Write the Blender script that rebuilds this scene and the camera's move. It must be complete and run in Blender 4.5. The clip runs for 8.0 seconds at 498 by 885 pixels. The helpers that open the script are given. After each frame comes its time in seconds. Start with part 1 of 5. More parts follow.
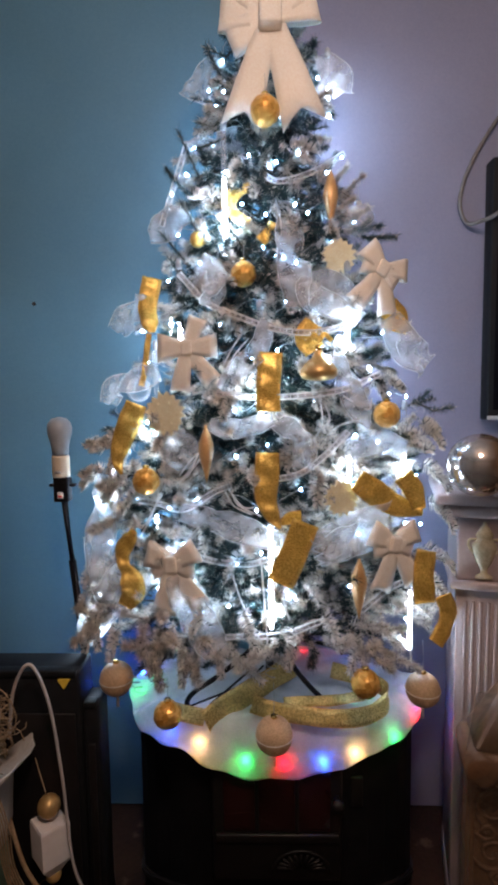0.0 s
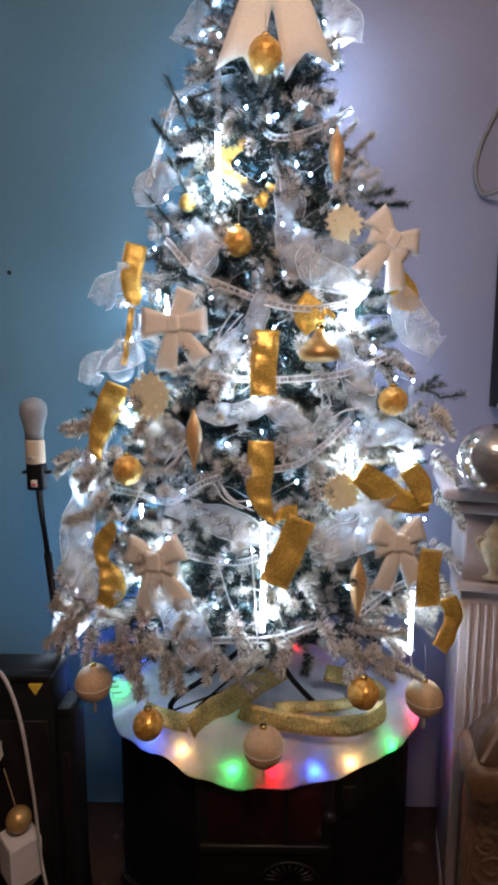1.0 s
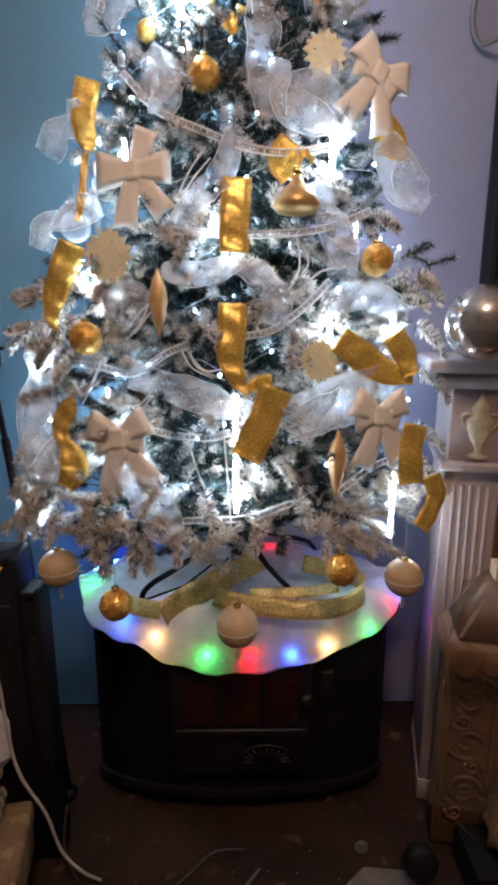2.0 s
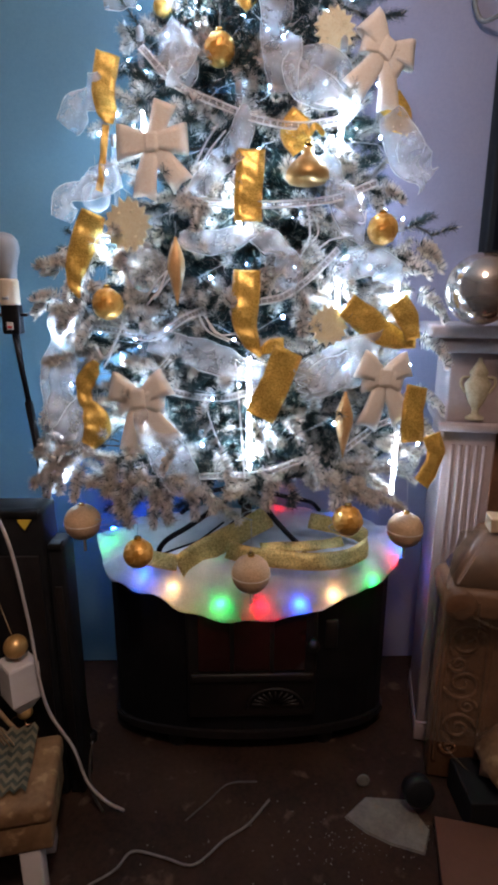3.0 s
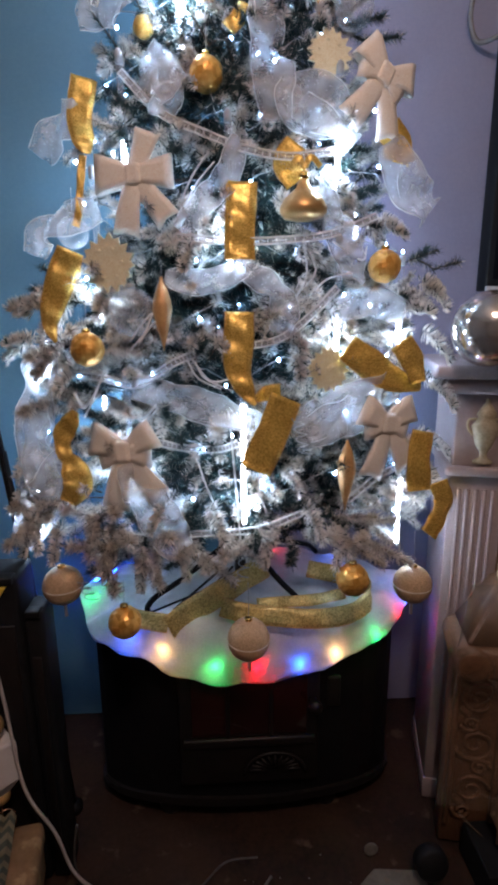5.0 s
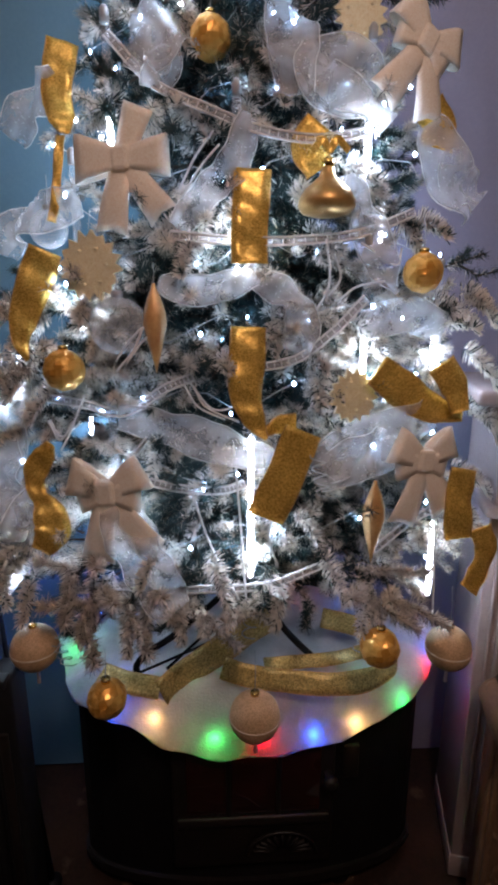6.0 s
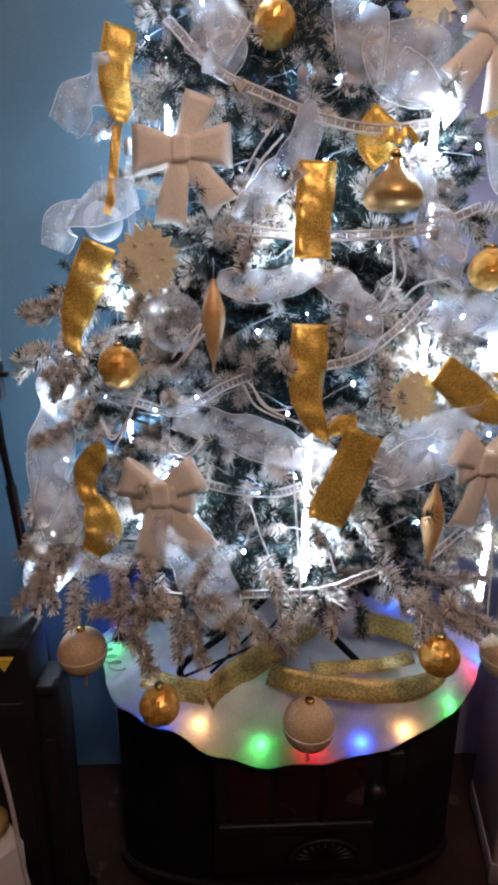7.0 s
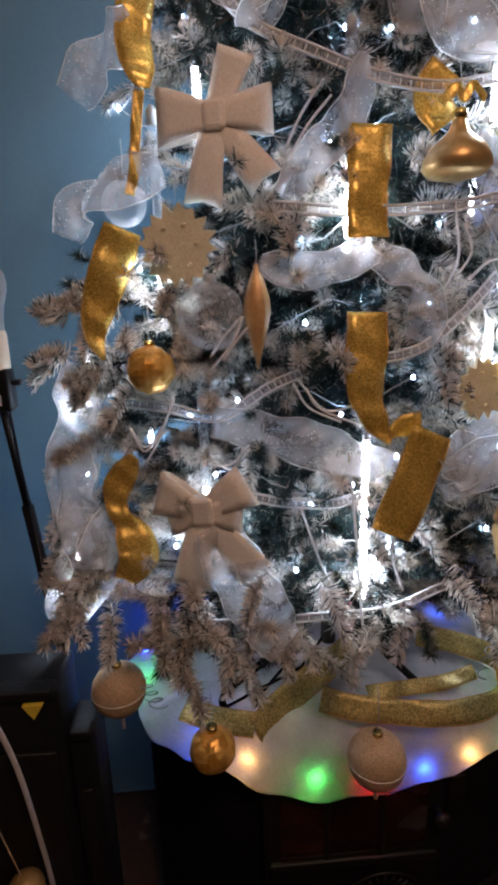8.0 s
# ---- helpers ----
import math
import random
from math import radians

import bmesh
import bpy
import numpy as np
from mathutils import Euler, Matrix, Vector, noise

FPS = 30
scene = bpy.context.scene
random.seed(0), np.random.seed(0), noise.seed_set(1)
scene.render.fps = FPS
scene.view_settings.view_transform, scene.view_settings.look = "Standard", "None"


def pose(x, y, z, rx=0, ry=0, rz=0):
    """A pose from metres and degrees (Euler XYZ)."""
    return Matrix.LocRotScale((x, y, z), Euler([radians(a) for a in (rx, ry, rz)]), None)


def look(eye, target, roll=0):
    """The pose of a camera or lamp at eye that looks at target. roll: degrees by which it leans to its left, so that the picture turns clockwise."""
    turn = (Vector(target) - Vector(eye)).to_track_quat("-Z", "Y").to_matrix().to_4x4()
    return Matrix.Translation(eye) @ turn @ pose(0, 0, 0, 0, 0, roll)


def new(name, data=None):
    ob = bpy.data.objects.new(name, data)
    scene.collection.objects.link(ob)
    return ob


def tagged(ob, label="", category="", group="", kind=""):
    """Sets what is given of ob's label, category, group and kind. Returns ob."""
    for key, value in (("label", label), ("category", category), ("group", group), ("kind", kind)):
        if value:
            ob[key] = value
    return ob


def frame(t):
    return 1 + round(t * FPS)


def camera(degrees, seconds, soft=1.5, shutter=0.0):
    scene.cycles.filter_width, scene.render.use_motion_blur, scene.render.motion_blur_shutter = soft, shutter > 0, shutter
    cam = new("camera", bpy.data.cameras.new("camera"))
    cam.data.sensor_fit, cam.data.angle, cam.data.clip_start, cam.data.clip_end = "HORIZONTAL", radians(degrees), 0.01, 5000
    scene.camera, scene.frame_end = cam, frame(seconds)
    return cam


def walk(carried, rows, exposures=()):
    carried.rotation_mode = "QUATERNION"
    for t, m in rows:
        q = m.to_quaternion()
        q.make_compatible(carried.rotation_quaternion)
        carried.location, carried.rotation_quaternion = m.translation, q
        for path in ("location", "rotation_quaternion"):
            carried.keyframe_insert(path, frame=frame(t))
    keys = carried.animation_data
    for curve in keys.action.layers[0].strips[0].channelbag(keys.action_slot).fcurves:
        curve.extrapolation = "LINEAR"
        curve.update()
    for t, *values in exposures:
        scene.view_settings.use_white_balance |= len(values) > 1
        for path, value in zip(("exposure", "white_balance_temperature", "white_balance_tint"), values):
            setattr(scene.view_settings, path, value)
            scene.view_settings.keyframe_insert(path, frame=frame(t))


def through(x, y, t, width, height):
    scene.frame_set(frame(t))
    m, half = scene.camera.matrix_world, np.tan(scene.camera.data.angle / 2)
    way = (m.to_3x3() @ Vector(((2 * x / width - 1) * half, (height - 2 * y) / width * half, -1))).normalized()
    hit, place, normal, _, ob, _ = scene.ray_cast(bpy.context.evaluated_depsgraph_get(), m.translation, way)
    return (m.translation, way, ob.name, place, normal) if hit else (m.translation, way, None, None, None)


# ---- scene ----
cam = camera(50.0, 8.0, 3.6)
PATH = [
    (0, (-0.014, -1.114, 1.373), (-0.067, 0.877, 1.191), -0.8),
    (0.5, (-0.025, -1.090, 1.362), (-0.064, 0.899, 1.157), -0.3),
    (1, (-0.015, -1.000, 1.376), (-0.042, 0.983, 1.122), 0.2),
    (1.5, (0.005, -0.930, 1.323), (-0.009, 1.046, 1.018), 0.2),
    (1.7, (0.016, -0.928, 1.267), (0.024, 1.038, 0.901), 0.1),
    (2.8, (-0.025, -1.015, 1.157), (0.023, 0.919, 0.647), 0.1),
    (3, (-0.029, -1.021, 1.172), (0.022, 0.914, 0.669), 0.1),
    (3.5, (-0.024, -1.038, 1.204), (0.042, 0.899, 0.711), 0.1),
    (4, (-0.041, -1.057, 1.225), (0.042, 0.882, 0.743), -0.2),
    (4.5, (-0.042, -1.023, 1.213), (0.062, 0.918, 0.741), -0.7),
    (4.7, (-0.044, -0.981, 1.221), (0.063, 0.959, 0.747), -0.6),
    (5.8, (-0.050, -0.752, 1.271), (0.063, 1.184, 0.781), -0.0),
    (6, (-0.049, -0.728, 1.264), (0.059, 1.210, 0.779), 0.1),
    (6.5, (-0.071, -0.705, 1.251), (0.027, 1.230, 0.756), 0.4),
    (7, (-0.132, -0.698, 1.264), (-0.038, 1.237, 0.767), 0.5),
    (7.5, (-0.195, -0.662, 1.266), (-0.119, 1.275, 0.770), -1.0),
    (8, (-0.210, -0.596, 1.258), (-0.082, 1.332, 0.740), -1.6),
]
walk(cam, [(t, look(eye, target, roll)) for t, eye, target, roll in PATH],
     ((0, 0.02, 6300, 16), (0.5, 0.0, 6200, 16), (1.5, 0.04, 6700, 16), (3.5, 0.12, 6050, 18), (4.5, -0.13, 5900, 18), (6, -0.55, 6600, 22), (6.5, -0.80, 6500, 22), (7, -0.24, 6650, 22), (7.5, -0.35, 7250, 26), (8, -0.72, 7050, 25)))

# ---- world and light ----
world = bpy.data.worlds.new("night")
scene.world = world
world.use_nodes = True
world.node_tree.nodes["Background"].inputs[0].default_value = (0.05, 0.06, 0.09, 1)
world.node_tree.nodes["Background"].inputs[1].default_value = 0.05

ROOM_LAMP, TUBE_LAMP, BACK_LAMP, LED_GLOW, TUBE_GLOW, SKIRT_GLOW = 38.0, 1.26, 0.82, 340.0, 56.0, 40.0


def lamp(name, kind, at, power, colour, size):
    data = bpy.data.lights.new(name, kind)
    data.energy, data.color = power, colour
    if kind == "AREA":
        data.shape, data.size = "DISK", size
    else:
        data.shadow_soft_size = size
    ob = new(name, data)
    ob.matrix_basis = at
    return ob


# the ceiling lamp of the room, behind the camera
lamp("room_light", "POINT", Matrix.Translation((0.10, -1.15, 2.37)), ROOM_LAMP, (1.0, 0.78, 0.62), 0.10)

# ---- materials ----
def tree_of(name):
    m = bpy.data.materials.new(name)
    m.use_nodes = True
    return m, m.node_tree.nodes, m.node_tree.links, m.node_tree.nodes["Principled BSDF"]


def surface(name, a, b, scale=8.0, rough=0.6, metal=0.0, bump=0.0, fine=60.0, rough_b=None, alpha=1.0, coat=0.0, spots=None):
    """Two colours mixed by a coarse and a fine noise, with the fine one as relief. spots: colour and share of stains."""
    m, n, l, p = tree_of(name)
    co = n.new("ShaderNodeTexCoord")
    big, small = n.new("ShaderNodeTexNoise"), n.new("ShaderNodeTexNoise")
    big.inputs["Scale"].default_value, small.inputs["Scale"].default_value = scale, fine
    big.inputs["Detail"].default_value, small.inputs["Detail"].default_value = 5, 4
    for t in (big, small):
        l.new(co.outputs["Object"], t.inputs["Vector"])
    add = n.new("ShaderNodeMath")
    add.operation = "MULTIPLY_ADD"
    add.inputs[1].default_value = 0.45
    l.new(small.outputs["Fac"], add.inputs[0])
    l.new(big.outputs["Fac"], add.inputs[2])
    ramp = n.new("ShaderNodeValToRGB")
    ramp.color_ramp.elements[0].position, ramp.color_ramp.elements[1].position = 0.5, 0.95
    ramp.color_ramp.elements[0].color, ramp.color_ramp.elements[1].color = (*a, 1), (*b, 1)
    l.new(add.outputs[0], ramp.inputs[0])
    last = ramp.outputs[0]
    if spots:
        blot = n.new("ShaderNodeTexNoise")
        blot.inputs["Scale"].default_value, blot.inputs["Detail"].default_value = scale * 3.1, 8
        l.new(co.outputs["Object"], blot.inputs["Vector"])
        cut = n.new("ShaderNodeMapRange")
        cut.inputs[1].default_value, cut.inputs[2].default_value = spots[1], spots[1] + 0.08
        l.new(blot.outputs["Fac"], cut.inputs[0])
        mix = n.new("ShaderNodeMix")
        mix.data_type = "RGBA"
        l.new(cut.outputs[0], mix.inputs[0])
        l.new(last, mix.inputs[6])
        mix.inputs[7].default_value = (*spots[0], 1)
        last = mix.outputs[2]
    l.new(last, p.inputs["Base Color"])
    p.inputs["Metallic"].default_value = metal
    p.inputs["Alpha"].default_value = alpha
    p.inputs["Coat Weight"].default_value = coat
    gloss = n.new("ShaderNodeMapRange")
    gloss.inputs[3].default_value, gloss.inputs[4].default_value = rough, rough if rough_b is None else rough_b
    l.new(big.outputs["Fac"], gloss.inputs[0])
    l.new(gloss.outputs[0], p.inputs["Roughness"])
    if bump:
        b_ = n.new("ShaderNodeBump")
        b_.inputs["Strength"].default_value, b_.inputs["Distance"].default_value = bump, 0.002
        l.new(small.outputs["Fac"], b_.inputs["Height"])
        l.new(b_.outputs[0], p.inputs["Normal"])
    return m


def glitter(name, dark, light, metal, rough, cell=900.0, bump=0.7):
    """Fine flakes, each with its own tone and tilt."""
    m, n, l, p = tree_of(name)
    co, v = n.new("ShaderNodeTexCoord"), n.new("ShaderNodeTexVoronoi")
    v.inputs["Scale"].default_value = cell
    l.new(co.outputs["Object"], v.inputs["Vector"])
    ramp, sep = n.new("ShaderNodeValToRGB"), n.new("ShaderNodeSeparateColor")
    l.new(v.outputs["Color"], sep.inputs[0])
    l.new(sep.outputs[0], ramp.inputs[0])
    ramp.color_ramp.elements[0].color, ramp.color_ramp.elements[1].color = (*dark, 1), (*light, 1)
    l.new(ramp.outputs[0], p.inputs["Base Color"])
    p.inputs["Metallic"].default_value, p.inputs["Roughness"].default_value = metal, rough
    wave = n.new("ShaderNodeTexNoise")
    wave.inputs["Scale"].default_value, wave.inputs["Detail"].default_value = 45, 3
    l.new(co.outputs["Object"], wave.inputs["Vector"])
    add = n.new("ShaderNodeMath")
    add.operation = "MULTIPLY_ADD"
    add.inputs[1].default_value = 2.0
    l.new(wave.outputs["Fac"], add.inputs[0])
    l.new(sep.outputs[1], add.inputs[2])
    b_ = n.new("ShaderNodeBump")
    b_.inputs["Strength"].default_value, b_.inputs["Distance"].default_value = bump, 0.0012
    l.new(add.outputs[0], b_.inputs["Height"])
    l.new(b_.outputs[0], p.inputs["Normal"])
    return m


def gauze(name, colour, low, high):
    """Sheer organza: part thread, part gap, with a few bright specks."""
    m, n, l, p = tree_of(name)
    co, v = n.new("ShaderNodeTexCoord"), n.new("ShaderNodeTexNoise")
    v.inputs["Scale"].default_value, v.inputs["Detail"].default_value = 26, 5
    l.new(co.outputs["Object"], v.inputs["Vector"])
    r = n.new("ShaderNodeMapRange")
    r.inputs[1].default_value, r.inputs[2].default_value, r.inputs[3].default_value, r.inputs[4].default_value = 0.3, 0.7, low, high
    l.new(v.outputs["Fac"], r.inputs[0])
    thread, speck = n.new("ShaderNodeBsdfTranslucent"), n.new("ShaderNodeTexVoronoi")
    thread.inputs[0].default_value = (*colour, 1)
    p.inputs["Base Color"].default_value, p.inputs["Roughness"].default_value = (*colour, 1), 0.35
    both, clear, end = n.new("ShaderNodeMixShader"), n.new("ShaderNodeBsdfTransparent"), n.new("ShaderNodeMixShader")
    both.inputs[0].default_value = 0.45
    l.new(p.outputs[0], both.inputs[1])
    l.new(thread.outputs[0], both.inputs[2])
    speck.inputs["Scale"].default_value = 160
    l.new(co.outputs["Object"], speck.inputs["Vector"])
    dot = n.new("ShaderNodeMath")
    dot.operation, dot.inputs[1].default_value = "LESS_THAN", 0.13
    l.new(speck.outputs["Distance"], dot.inputs[0])
    top = n.new("ShaderNodeMath")
    top.operation = "MAXIMUM"
    l.new(dot.outputs[0], top.inputs[0])
    l.new(r.outputs[0], top.inputs[1])
    l.new(top.outputs[0], end.inputs[0])
    l.new(clear.outputs[0], end.inputs[1])
    l.new(both.outputs[0], end.inputs[2])
    l.new(end.outputs[0], n["Material Output"].inputs["Surface"])
    return m


def glow(name, colour, strength):
    m, n, l, p = tree_of(name)
    p.inputs["Base Color"].default_value = (*colour, 1)
    p.inputs["Emission Color"].default_value, p.inputs["Emission Strength"].default_value = (*colour, 1), strength
    return m


def clear(name, colour=(0.95, 0.97, 1.0), through=0.82, rough=0.05):
    """Thin clear plastic or glass: mostly see-through, with a gloss that grows towards the rim."""
    m, n, l, p = tree_of(name)
    p.inputs["Base Color"].default_value, p.inputs["Roughness"].default_value = (*colour, 1), rough
    p.inputs["Specular IOR Level"].default_value = 0.9
    t, mix, rim, r = n.new("ShaderNodeBsdfTransparent"), n.new("ShaderNodeMixShader"), n.new("ShaderNodeLayerWeight"), n.new("ShaderNodeMapRange")
    if rough > 0.1:
        co, wave, b_ = n.new("ShaderNodeTexCoord"), n.new("ShaderNodeTexNoise"), n.new("ShaderNodeBump")
        wave.inputs["Scale"].default_value, wave.inputs["Detail"].default_value, wave.inputs["Distortion"].default_value = 16, 4, 2.0
        l.new(co.outputs["Object"], wave.inputs["Vector"])
        b_.inputs["Strength"].default_value, b_.inputs["Distance"].default_value = 1.0, 0.012
        l.new(wave.outputs["Fac"], b_.inputs["Height"])
        l.new(b_.outputs[0], p.inputs["Normal"])
        l.new(b_.outputs[0], rim.inputs["Normal"])
    rim.inputs[0].default_value = 0.35
    r.inputs[3].default_value, r.inputs[4].default_value = 1 - through, 0.5
    l.new(rim.outputs["Facing"], r.inputs[0])
    l.new(r.outputs[0], mix.inputs[0])
    l.new(t.outputs[0], mix.inputs[1])
    l.new(p.outputs[0], mix.inputs[2])
    l.new(mix.outputs[0], n["Material Output"].inputs["Surface"])
    return m


M_WALL_BLUE = surface("blue_wall_paint", (0.10, 0.228, 0.315), (0.135, 0.275, 0.362), 2.2, 0.55, bump=0.15, fine=140, rough_b=0.7)
# lilac half of the wall: paint tone with some pinkish light put into it
M_WALL_LILAC = surface("lilac_wall_light_tinted", (0.25, 0.25, 0.35), (0.31, 0.30, 0.40), 2.0, 0.55, bump=0.15, fine=140, rough_b=0.7)
M_WALL_ROOM = surface("room_paint", (0.15, 0.13, 0.12), (0.19, 0.165, 0.15), 2.0, 0.7, bump=0.1)
M_CEIL = surface("ceiling_paint", (0.6, 0.6, 0.58), (0.7, 0.69, 0.67), 3.0, 0.8, bump=0.1)
M_FLOOR = surface("dusty_brown_boards", (0.012, 0.006, 0.004), (0.045, 0.022, 0.013), 5.0, 0.6, bump=0.5, fine=90, rough_b=0.85, spots=((0.09, 0.055, 0.035), 0.62))
M_BLACK = surface("black_enamel", (0.004, 0.004, 0.005), (0.009, 0.008, 0.009), 14, 0.35, bump=0.12, fine=220, rough_b=0.6)
M_IRON = surface("dark_iron", (0.006, 0.005, 0.005), (0.014, 0.009, 0.008), 20, 0.45, metal=0.2, bump=0.3, fine=160, rough_b=0.55)
M_EMBER = surface("dark_red_glass", (0.018, 0.003, 0.003), (0.03, 0.006, 0.005), 6, 0.08, coat=0.5)
M_PLASTIC = surface("black_plastic", (0.006, 0.006, 0.007), (0.012, 0.012, 0.013), 30, 0.5, bump=0.2, fine=400, rough_b=0.7)
M_GREEN = surface("fir_needles", (0.005, 0.022, 0.022), (0.016, 0.052, 0.048), 60, 0.6, fine=300, spots=((0.35, 0.38, 0.40), 0.70))
M_FLOCK = surface("flocked_needles", (0.54, 0.47, 0.39), (0.88, 0.81, 0.73), 40, 0.9, bump=0.3, fine=300, spots=((0.25, 0.17, 0.10), 0.60))
M_CLUMP = surface("thick_flocking", (0.66, 0.58, 0.50), (0.94, 0.90, 0.85), 60, 0.95, bump=0.4, fine=420, spots=((0.34, 0.23, 0.14), 0.62))
M_BARK = surface("brown_wrapped_wire", (0.05, 0.035, 0.02), (0.10, 0.07, 0.05), 40, 0.8, bump=0.4, fine=200)
M_GOLD = glitter("gold_glitter_ribbon", (0.56, 0.31, 0.04), (0.98, 0.68, 0.18), 0.45, 0.34, 560, 0.7)
M_GOLD_BALL = glitter("hammered_gold", (0.72, 0.32, 0.05), (1.0, 0.58, 0.15), 0.45, 0.32, 85, 1.0)
M_GOLD_SATIN = surface("satin_gold", (0.52, 0.30, 0.10), (0.72, 0.45, 0.18), 30, 0.36, metal=0.55, bump=0.08, fine=150)
M_SPINDLE = surface("matt_copper_gold", (0.58, 0.30, 0.11), (0.76, 0.46, 0.20), 40, 0.42, metal=0.25, bump=0.15, fine=200)
M_GOLD_CAP = surface("gold_cap", (0.75, 0.5, 0.15), (0.9, 0.65, 0.25), 60, 0.22, metal=1.0)
M_GOLD_DARK = glitter("old_gold_glitter_ribbon", (0.34, 0.23, 0.06), (0.85, 0.64, 0.24), 0.3, 0.4, 500, 1.0)
M_FLAKE = glitter("pale_cream_glitter", (0.88, 0.76, 0.48), (1.0, 0.92, 0.68), 0.03, 0.5, 420, 1.0)
M_BEIGE = glitter("beige_glitter_foam", (0.88, 0.75, 0.62), (1.0, 0.93, 0.84), 0.03, 0.6, 700, 0.4)
M_CREAM = glitter("cream_glitter", (0.48, 0.30, 0.16), (0.78, 0.53, 0.32), 0.05, 0.5, 800, 0.6)
M_WRAP = surface("stained_wrap_paper", (0.36, 0.31, 0.26), (0.52, 0.46, 0.40), 12, 0.8, bump=0.4, fine=90)
M_SHEER = gauze("white_organza", (0.86, 0.82, 0.80), 0.17, 0.46)
M_CORD = surface("white_cord", (0.62, 0.60, 0.58), (0.82, 0.80, 0.77), 60, 0.7, bump=0.4, fine=500)
M_WIRE = surface("clear_wire", (0.35, 0.36, 0.36), (0.5, 0.5, 0.5), 60, 0.35)
M_CLEAR = clear("clear_plastic", through=0.92)
M_LED = glow("cold_white_led", (0.34, 0.64, 1.0), LED_GLOW)
M_TUBE = glow("tube_led", (0.80, 0.92, 1.0), TUBE_GLOW)
M_GLOW = {
    "green": glow("green_led", (0.01, 1.0, 0.16), SKIRT_GLOW), "blue": glow("blue_led", (0.02, 0.13, 1.0), SKIRT_GLOW * 1.8),
    "far blue": glow("blue_led_by_wall", (0.01, 0.07, 1.0), SKIRT_GLOW * 4),
    "red": glow("red_led", (1.0, 0.006, 0.02), SKIRT_GLOW * 1.3), "warm": glow("warm_led", (1.0, 0.60, 0.22), SKIRT_GLOW)}
M_FLEECE = surface("white_fleece", (0.60, 0.59, 0.58), (0.82, 0.80, 0.79), 22, 0.95, bump=1.0, fine=260)


def shine_through(m, share):
    """Thin cloth that passes some of the light that falls on its far side."""
    n, l = m.node_tree.nodes, m.node_tree.links
    p = n["Principled BSDF"]
    back, mix = n.new("ShaderNodeBsdfTranslucent"), n.new("ShaderNodeMixShader")
    l.new(p.inputs["Base Color"].links[0].from_socket, back.inputs[0])
    mix.inputs[0].default_value = share
    l.new(p.outputs[0], mix.inputs[1])
    l.new(back.outputs[0], mix.inputs[2])
    l.new(mix.outputs[0], n["Material Output"].inputs["Surface"])


shine_through(M_FLEECE, 0.3)
M_PLASTER = surface("off_white_plaster", (0.31, 0.235, 0.225), (0.41, 0.32, 0.305), 7, 0.5, bump=0.25, fine=120, rough_b=0.7, spots=((0.42, 0.35, 0.31), 0.70))
M_ANTIQUE = surface("antique_gold_plaster", (0.40, 0.33, 0.20), (0.60, 0.52, 0.36), 40, 0.5, metal=0.3, bump=0.3, fine=160)
M_CARVED = surface("brown_carved_wood", (0.09, 0.038, 0.016), (0.19, 0.09, 0.04), 10, 0.45, bump=0.4, fine=110, rough_b=0.65)
M_FILM = clear("packing_film", (0.42, 0.29, 0.19), 0.93, 0.12)
M_PALE_WOOD = surface("pale_pine", (0.50, 0.34, 0.20), (0.66, 0.47, 0.30), 12, 0.55, bump=0.2, fine=100)
M_OAK = surface("brown_oak", (0.13, 0.065, 0.025), (0.27, 0.15, 0.065), 9, 0.75, bump=0.9, fine=70, spots=((0.34, 0.21, 0.10), 0.58))
M_CARD = surface("brown_card", (0.085, 0.034, 0.016), (0.12, 0.05, 0.026), 6, 0.75, bump=0.1)
M_PAPER = surface("white_paper", (0.62, 0.58, 0.55), (0.76, 0.72, 0.69), 9, 0.8, bump=0.2)
M_SAGE = surface("sage_green_cloth", (0.10, 0.18, 0.12), (0.16, 0.25, 0.18), 9, 0.5, bump=0.2)
M_RAFFIA = surface("dry_raffia", (0.22, 0.13, 0.065), (0.42, 0.28, 0.16), 60, 0.8, bump=0.4, fine=300)
M_PINK_WHITE = surface("white_painted_block", (0.68, 0.60, 0.57), (0.78, 0.71, 0.68), 9, 0.55, bump=0.1)
M_COPPER = surface("copper_ring", (0.6, 0.3, 0.18), (0.8, 0.45, 0.3), 40, 0.25, metal=1.0)
M_CABLE = surface("white_cable_sheath", (0.44, 0.38, 0.36), (0.56, 0.49, 0.46), 30, 0.45)
M_GREY_CABLE = surface("grey_cable_sheath", (0.13, 0.115, 0.105), (0.20, 0.18, 0.165), 30, 0.6)
# a darker grey for the two thin cables by the stove
M_DARK_CABLE = surface("dark_grey_cable", (0.05, 0.042, 0.038), (0.09, 0.075, 0.066), 30, 0.7)
M_CHEVRON_A = surface("cream_cloth", (0.26, 0.22, 0.14), (0.35, 0.30, 0.20), 40, 0.9, bump=0.5, fine=600)
M_CHEVRON_B = surface("grey_green_cloth", (0.09, 0.10, 0.075), (0.15, 0.16, 0.12), 40, 0.9, bump=0.5, fine=600)
M_SCREEN = surface("dark_glossy_screen", (0.004, 0.004, 0.006), (0.007, 0.007, 0.009), 3, 0.05)
for m_ in (M_SCREEN, M_BLACK, M_PLASTIC, M_FLOOR):
    m_.node_tree.nodes["Principled BSDF"].inputs["Specular IOR Level"].default_value = 0.2
M_MIRROR = surface("crackled_mercury_glass", (0.55, 0.50, 0.47), (0.80, 0.76, 0.72), 9, 0.07, metal=0.85, bump=0.10, fine=40, rough_b=0.2)


